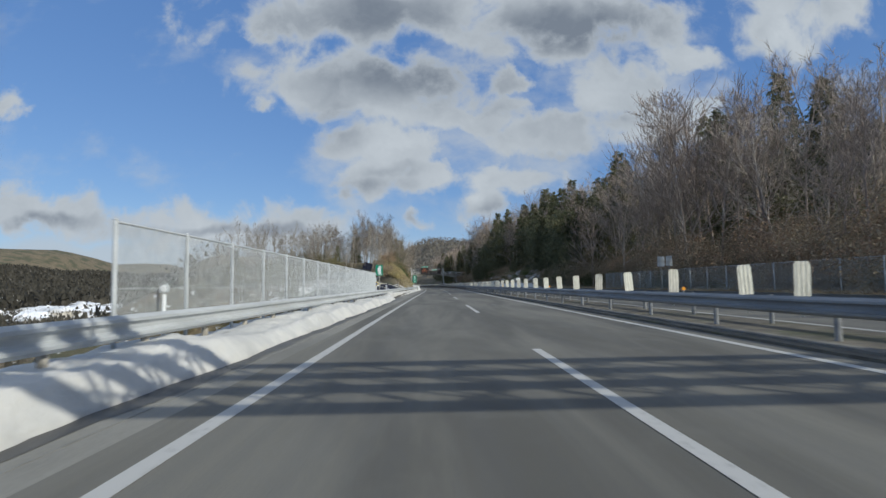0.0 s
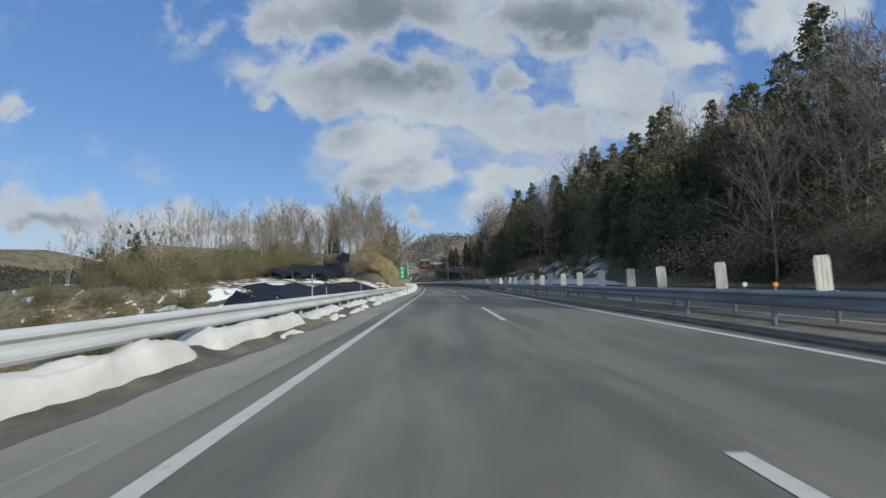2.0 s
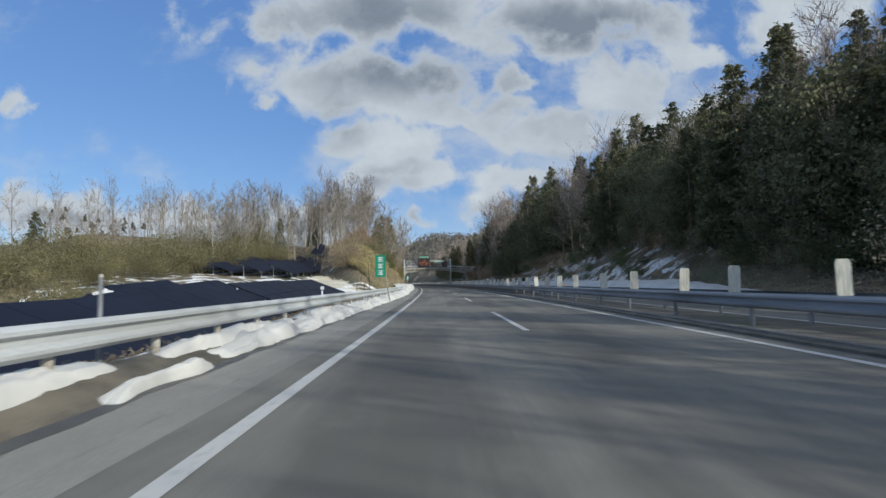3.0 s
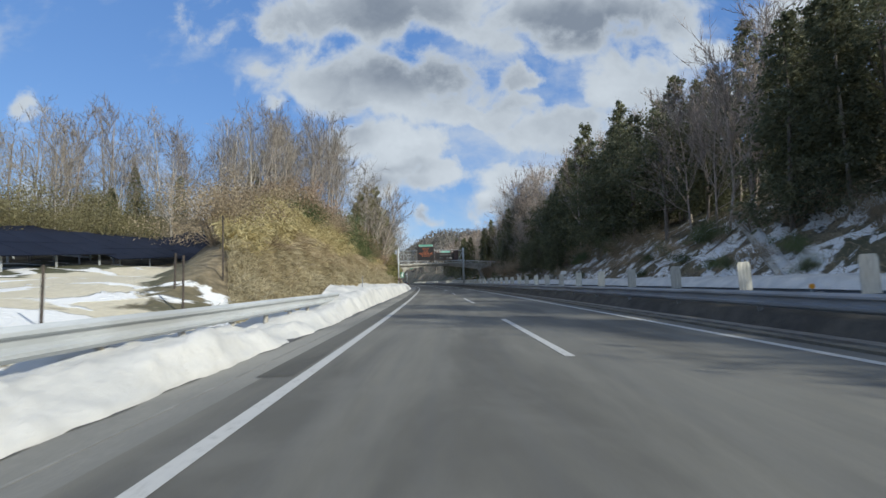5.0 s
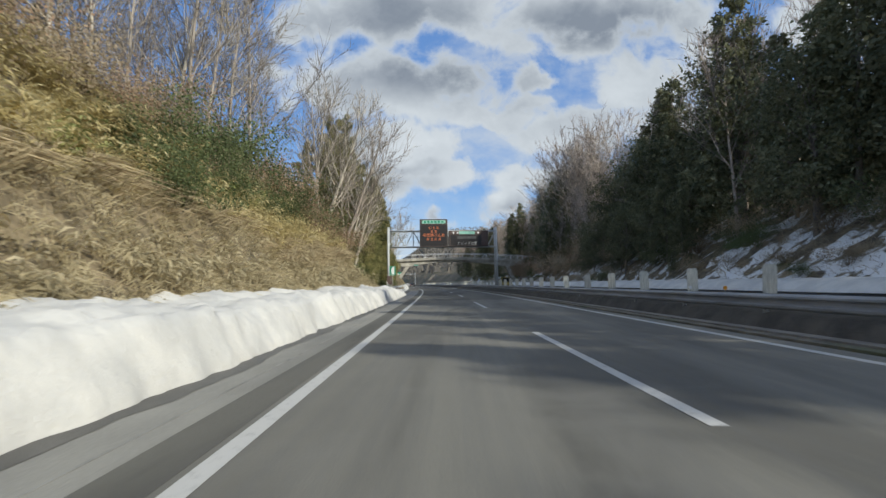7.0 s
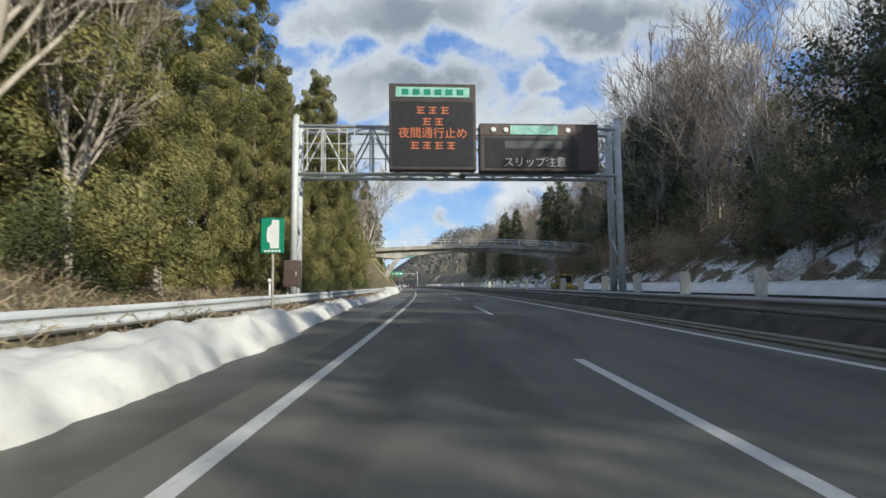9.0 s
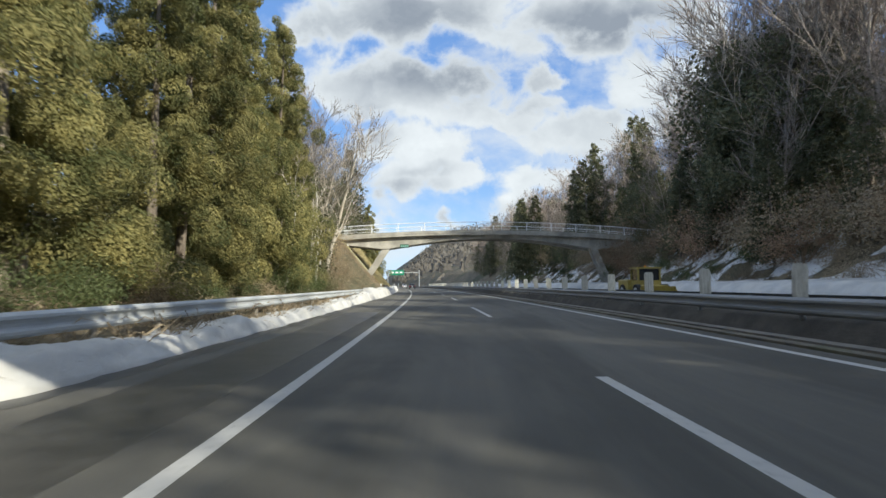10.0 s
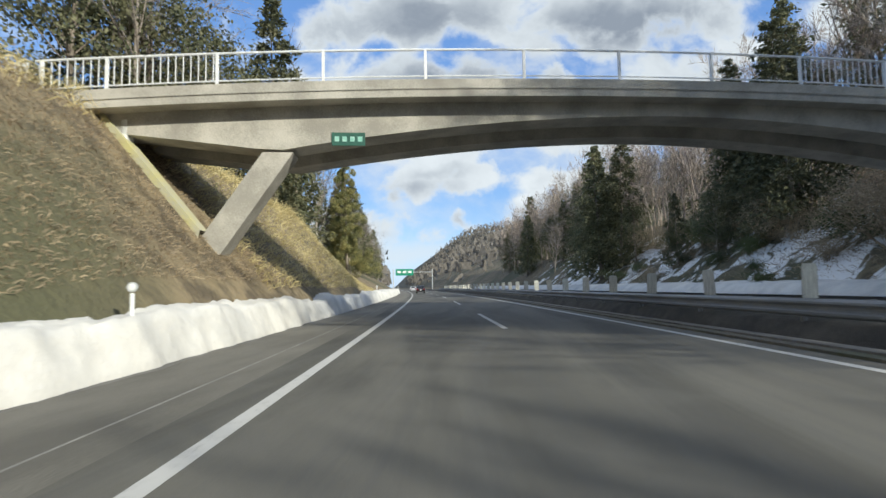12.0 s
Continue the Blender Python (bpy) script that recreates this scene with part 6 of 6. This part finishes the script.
def loader(s, d):
    """A yellow snow-clearing machine with a glazed cab."""
    t = thing("snow_loader", frame_at(s, d, 0.005, 180), "yellow snow-clearing machine with glazed cab on the opposite lane", "vehicle")
    v, f = bevelled((1.9, 1.9, 0.75), 0.08)
    part("engine_body", Build().add(v, f), M_YELLOW, t, m=pose(0, -1.35, 0.95))
    v, f = bevelled((1.6, 1.4, 0.4), 0.05)
    part("front_frame", Build().add(v, f), M_YELLOW, t, m=pose(0, 0.9, 0.75))
    cab = part("cab", Build().box((0, 0.1, 0.95), (1.5, 1.3, 0.6)), M_YELLOW, t)
    for x in (-0.7, 0.7):
        for y in (-0.5, 0.7):
            part("pillar", Build().box((x, y, 1.6), (0.09, 0.09, 0.8)), M_YELLOW, cab)
    part("roof", Build().box((0, 0.1, 2.04), (1.6, 1.4, 0.1)), M_YELLOW, cab)
    part("glass", Build().box((0, 0.1, 1.6), (1.34, 1.14, 0.74)), M_GLASS, cab)
    part("bucket", Build().add([(x, y, z) for x in (-1.1, 1.1) for y, z in ((1.9, 0.15), (2.5, 0.12), (1.95, 0.85), (1.8, 0.5))], [(0, 1, 5, 4), (0, 4, 7, 3), (3, 7, 6, 2), (0, 3, 2, 1), (4, 5, 6, 7)]), M_YELLOW, t)
    part("beacon", Build().tube((0, 0.1, 2.09), (0, 0.1, 2.22), 0.07, 0.05, 10), M_ORANGE, t)
    for y in (-1.35, 0.95):
        for x in (-0.85, 0.85):
            wheel(t, x, y, 0.5, 0.35)


loader(257.5, 13.9)


# ---- far: green gantry sign, town, woods ----
far_sign = thing("overhead_sign", frame_at(452, -2.0, 0), "green overhead direction sign far along the road", "road sign")
v, f = bevelled((6.0, 0.2, 2.2), 0.03)
part("panel", Build().add(v, f), M_GREENSIGN, far_sign, m=pose(0, 0, 6.4))
for k in range(3):
    part("letter_bar", Build().box((-1.8 + 1.8 * k, -0.12, 6.5), (1.2, 0.03, 0.7)), M_WHITE, far_sign)
for x in (-3.8, 9.5):
    part("post", Build().tube((x, 0.2, 0), (x, 0.2, 7.5), 0.16, n=10), M_STEEL, far_sign)
part("beam", Build().tube((-3.8, 0.2, 6.4), (9.5, 0.2, 6.4), 0.12, n=10), M_STEEL, far_sign)


def house(k):
    rng2 = np.random.default_rng(k)
    wdt, dep, h, r = rng2.uniform(6, 9), rng2.uniform(8, 13), rng2.uniform(3.5, 5.8), rng2.uniform(1.4, 2.4)
    t = thing("house", Matrix(), "small house with a snow-covered roof in the valley", "house", "valley houses")
    part("wall", Build().box((0, 0, h / 2 - 0.5), (wdt, dep, h + 1)), M_HOUSEWALL, t)
    e = 0.5
    x, y = wdt / 2 + e, dep / 2 + e
    roof = Build().add([(-x, -y, h), (x, -y, h), (x, y, h), (-x, y, h), (0, -y, h + r), (0, y, h + r)], [(0, 3, 5, 4), (1, 4, 5, 2), (0, 4, 1), (2, 5, 3), (0, 1, 2, 3)])
    part("roof", roof, M_ROOF, t)
    for i in range(3):
        part("window", Build().box((wdt / 2 + 0.01, (i - 1) * dep / 3.4, h * 0.55), (0.06, 1.3, 1.1)), M_GLASS, t)
        part("window", Build().box(((i - 1) * wdt / 3.4, -dep / 2 - 0.01, h * 0.55), (1.2, 0.06, 1.1)), M_GLASS, t)
    return t


HOUSES = [house(k) for k in range(4)]
used_house = set()
rng3 = np.random.default_rng(12)
for k in range(190):
    far = rng3.uniform(255, 520)
    ang = radians(rng3.uniform(21, 46))
    s, d = 20 + far * math.cos(ang), -far * math.sin(ang)
    if terrain(s, d) > 14 or (s > 90 and d > -95):
        continue
    h = HOUSES[k % 4]
    m = frame_at(s, d, float(terrain(s, d)), rng3.uniform(0, 90))
    if h.name in used_house:
        copy_thing(h, m)
    else:
        used_house.add(h.name)
        h.matrix_basis = m


def far_woods(name, label, count, region, size, mat, seed):
    """A far wood of small tufts on the ground, one joined sheet of leaves and twigs."""
    g = np.random.default_rng(seed)
    s, d = region(g, count)
    z = terrain(s, d)
    h = g.uniform(0.0, 1.0, count) ** 0.8
    c = at(s, d, z + h * size * 2.6)
    up = np.stack([g.normal(0, 0.25, count), g.normal(0, 0.25, count), np.ones(count)], -1)
    side = np.stack([g.normal(0, 1, count), g.normal(0, 1, count), g.normal(0, 0.15, count)], -1)
    side /= np.linalg.norm(side, axis=1)[:, None]
    sz = (size * g.uniform(0.5, 1.2, count) * (1.15 - 0.8 * h))[:, None]
    v = np.stack([c - side * sz * 0.45, c + side * sz * 0.45, c + up * sz * 0.9 + side * sz * 0.12, c + up * sz * 0.8 - side * sz * 0.2], 1).reshape(-1, 3)
    b = Build()
    b.v, b.f, b.n = [v], [(4 * i, 4 * i + 1, 4 * i + 2, 4 * i + 3) for i in range(count)], 4 * count
    return tagged(new(name, b.data(name, mat)), label, "wood", kind="stuff")


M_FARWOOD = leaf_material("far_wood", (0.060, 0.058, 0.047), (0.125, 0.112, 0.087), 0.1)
# paler copy of the far wood, with distance haze mixed into its colour
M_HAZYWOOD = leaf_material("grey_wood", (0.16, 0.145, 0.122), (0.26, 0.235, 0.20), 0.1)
far_woods("far_wood", "brown leafless woods on the hills beyond the valley", 105000, lambda g, n: (g.uniform(-50, 1000, n), -g.uniform(235, 890, n)), 6.0, M_FARWOOD, 1)
far_woods("far_wood", "brown scrub and copses on the valley's near slopes", 16000, lambda g, n: (g.uniform(40, 480, n), -g.uniform(66, 240, n)), 2.2, M_FARWOOD, 4)
far_woods("far_wood", "brown wooded hills far along the road, colour greyed for haze", 22000, lambda g, n: (g.uniform(470, 1250, n), 7 + g.choice([-1, 1], n) * g.uniform(14, 420, n)), 5.0, M_HAZYWOOD, 2)
far_woods("far_wood", "brown leafless wood on the upper hillside", 14000, lambda g, n: (g.uniform(-20, 480, n), g.uniform(62, 150, n)), 3.0, M_FARWOOD, 3)


# ---- dry grass ----
def blades(name, label, count, region, mat, length, width, lie, seed, heap=0.0):
    """Blades of dry grass lying down the slope, two bent quads each."""
    g = np.random.default_rng(seed)
    s, d = region(g, count)
    z = terrain(s, d)
    if heap:
        z = z + heap * g.uniform(0, 1, count) ** 1.5 * (0.55 + 0.45 * np.sin(s * 0.9 + np.sin(d * 1.7) * 1.5))
    root = at(s, d, z - 0.02)
    ln = length * g.uniform(0.5, 1.3, count)
    az = g.uniform(0, 2 * math.pi, count)
    way = np.stack([np.cos(az) * 0.6 + lie, np.sin(az) * 0.6, np.full(count, 0.55)], -1)
    way /= np.linalg.norm(way, axis=1)[:, None]
    fall = way + np.stack([np.full(count, lie * 0.8), g.normal(0, 0.3, count), np.full(count, -0.9)], -1)
    side = np.cross(way, g.normal(0, 1, (count, 3)))
    side *= (width * g.uniform(0.6, 1.3, count) / np.linalg.norm(side, axis=1))[:, None]
    mid = root + way * (ln * 0.55)[:, None]
    tip = mid + fall * (ln * 0.42)[:, None]
    v = np.stack([root - side * 0.6, root + side * 0.6, mid + side, mid - side, tip], 1).reshape(-1, 3)
    b = Build()
    b.v, b.n = [v], 5 * count
    for i in range(0, 5 * count, 5):
        b.f.append((i, i + 1, i + 2, i + 3))
        b.f.append((i + 3, i + 2, i + 4))
    return tagged(new(name, b.data(name, mat)), label, "grass", kind="stuff")


def on(s0, s1, b0, b1, tuft=0):
    """A stretch of the bank, in tufts of so many blades; the bank's near end slants back."""
    def region(g, n):
        k = max(1, n // tuft) if tuft else n
        s, b = g.uniform(s0, s1, k), b0 + (b1 - b0) * g.uniform(0, 1, k)
        if tuft:
            pick = g.integers(0, k, n)
            s, b = s[pick] + g.normal(0, 0.13, n), b[pick] + g.normal(0, 0.13, n)
        if 125 < s0 < 150:
            s = np.maximum(s, 125.5 + 2.5 * b + g.uniform(0, 2.5, n))
        return s, -4.6 - np.maximum(b, -0.4)
    return region


blades("dry_grass", "matted dry grass on the lower bank", 60000, on(128, 207, 0.7, 4.0, 22), M_GRASS, 0.40, 0.013, 0.42, 1, 0.3)
blades("bamboo_grass", "straw-coloured bamboo grass on the upper bank", 30000, on(136, 206, 3.4, 9.0, 30), M_SASA, 0.32, 0.026, 0.35, 2, 0.8)
blades("bent_stalks", "long drooping straw stalks hanging over the bank", 3600, on(140, 204, 3.0, 3.7, 26), M_STALK, 1.05, 0.013, 0.75, 12, 0.25)
blades("dry_grass", "dry brown grass and brush at the bank's end", 9000, on(127, 142, 0.5, 7.0), M_GRASS, 0.42, 0.011, 0.4, 3, 0.8)
blades("dry_grass", "short dead grass on the slope by the bridge", 15000, on(270, 286, 0.8, 5.5), M_BRUSH, 0.16, 0.009, 0.6, 4)
blades("dry_grass", "sunlit straw grass on the slope beyond the bridge", 16000, on(284, 330, 0.6, 5.6), M_SASA, 0.34, 0.014, 0.5, 14, 0.15)
blades("dry_grass", "straw grass along the top of the bridge slope", 9000, on(262, 325, 4.2, 6.6), M_SASA, 0.5, 0.014, 0.4, 5, 0.5)
blades("dry_grass", "dry undergrowth under the cedars", 14000, on(205, 266, 0.2, 6.0), M_BRUSH, 0.5, 0.013, 0.2, 6, 0.4)
blades("dry_grass", "dead weeds on the verge behind the guardrail", 9000, on(-12, 132, -0.35, 2.6), M_BRUSH, 0.34, 0.007, 0.1, 7)
blades("dry_grass", "rough dead grass on the shaded cutting", 22000, lambda g, n: (g.uniform(100, 330, n), g.uniform(20.5, 29, n)), M_BRUSH, 0.55, 0.018, -0.5, 8)
blades("dry_grass", "rough weeds at the foot of the hillside", 9000, lambda g, n: (g.uniform(-12, 100, n), g.uniform(18.8, 28, n)), M_BRUSH, 0.6, 0.018, -0.2, 9)


def sasa_clumps(name, label, count, region, mat, seed, stems=15, leaves=11):
    """Clumps of bamboo grass: arching stems hung with long pointed leaves."""
    g = np.random.default_rng(seed)
    s, d = region(g, count)
    root = at(s, d, terrain(s, d) - 0.05)
    tall = g.uniform(0.7, 1.5, count)
    n = count * stems
    base = np.repeat(root, stems, 0) + g.normal(0, 0.12, (n, 3)) * (1, 1, 0)
    up = np.repeat(tall, stems) * g.uniform(0.6, 1.15, n)
    az = g.uniform(0, 2 * math.pi, n)
    out = np.stack([np.cos(az) + 0.35, np.sin(az), np.zeros(n)], -1) * (0.42 * up)[:, None]
    t = g.uniform(0.35, 1.0, (n, leaves))
    node = base[:, None] + out[:, None] * (t ** 1.6)[..., None]
    node[..., 2] += up[:, None] * (1.25 * t - 0.38 * t * t)
    node = node.reshape(-1, 3)
    m = len(node)
    a2 = np.repeat(az, leaves) + g.normal(0, 0.9, m)
    way = np.stack([np.cos(a2), np.sin(a2), g.uniform(-0.5, 0.45, m)], -1)
    way /= np.linalg.norm(way, axis=1)[:, None]
    side = np.cross(way, g.normal(0, 0.45, (m, 3)) + (0, 0, 1))
    side *= (0.026 * g.uniform(0.6, 1.4, m) / np.linalg.norm(side, axis=1))[:, None]
    ln = (0.30 * g.uniform(0.6, 1.4, m))[:, None]
    mid = node + way * ln * 0.5 + side * 0.3
    tip = node + way * ln + np.array([0, 0, -0.3]) * ln
    b = Build()
    b.v = [np.stack([node, mid + side, tip, mid - side], 1).reshape(-1, 3)]
    b.f, b.n = [(i, i + 1, i + 2, i + 3) for i in range(0, 4 * m, 4)], 4 * m
    for k in range(0, n, 3):
        b.tube(base[k], base[k] + out[k] * 0.6 + (0, 0, up[k] * 0.8), 0.007, 0.004, 3, False)
    return tagged(new(name, b.data(name, mat)), label, "grass", kind="stuff")


sasa_clumps("bamboo_grass", "yellow clumps of dry bamboo grass on the upper bank", 680, on(134, 206, 3.4, 8.8), M_SASA, 21)
sasa_clumps("bamboo_grass", "greener bamboo grass among the dry clumps", 36, on(160, 206, 3.4, 8.6), M_GREENSASA, 22)
sasa_clumps("bamboo_grass", "low tufts of bamboo grass on the lower bank", 90, on(138, 204, 1.0, 2.7), M_GRASS, 23, 8, 7)

# ---- small marks on the road ----
a = np.linspace(0, 2 * math.pi, 25)[:-1]
for s, d, rx, ry in ((28.76, 3.33, 0.17, 0.42),):
    rim = [(rx * (1 + 0.12 * math.sin(3 * k)) * math.cos(k), ry * (1 + 0.1 * math.cos(2 * k + 1)) * math.sin(k)) for k in a]
    b = Build().add([at(s + y, d + x, 0.004) for x, y in rim], [tuple(range(len(rim)))])
    part("patch", b, M_WET, road, "dark oily patch in the lane")
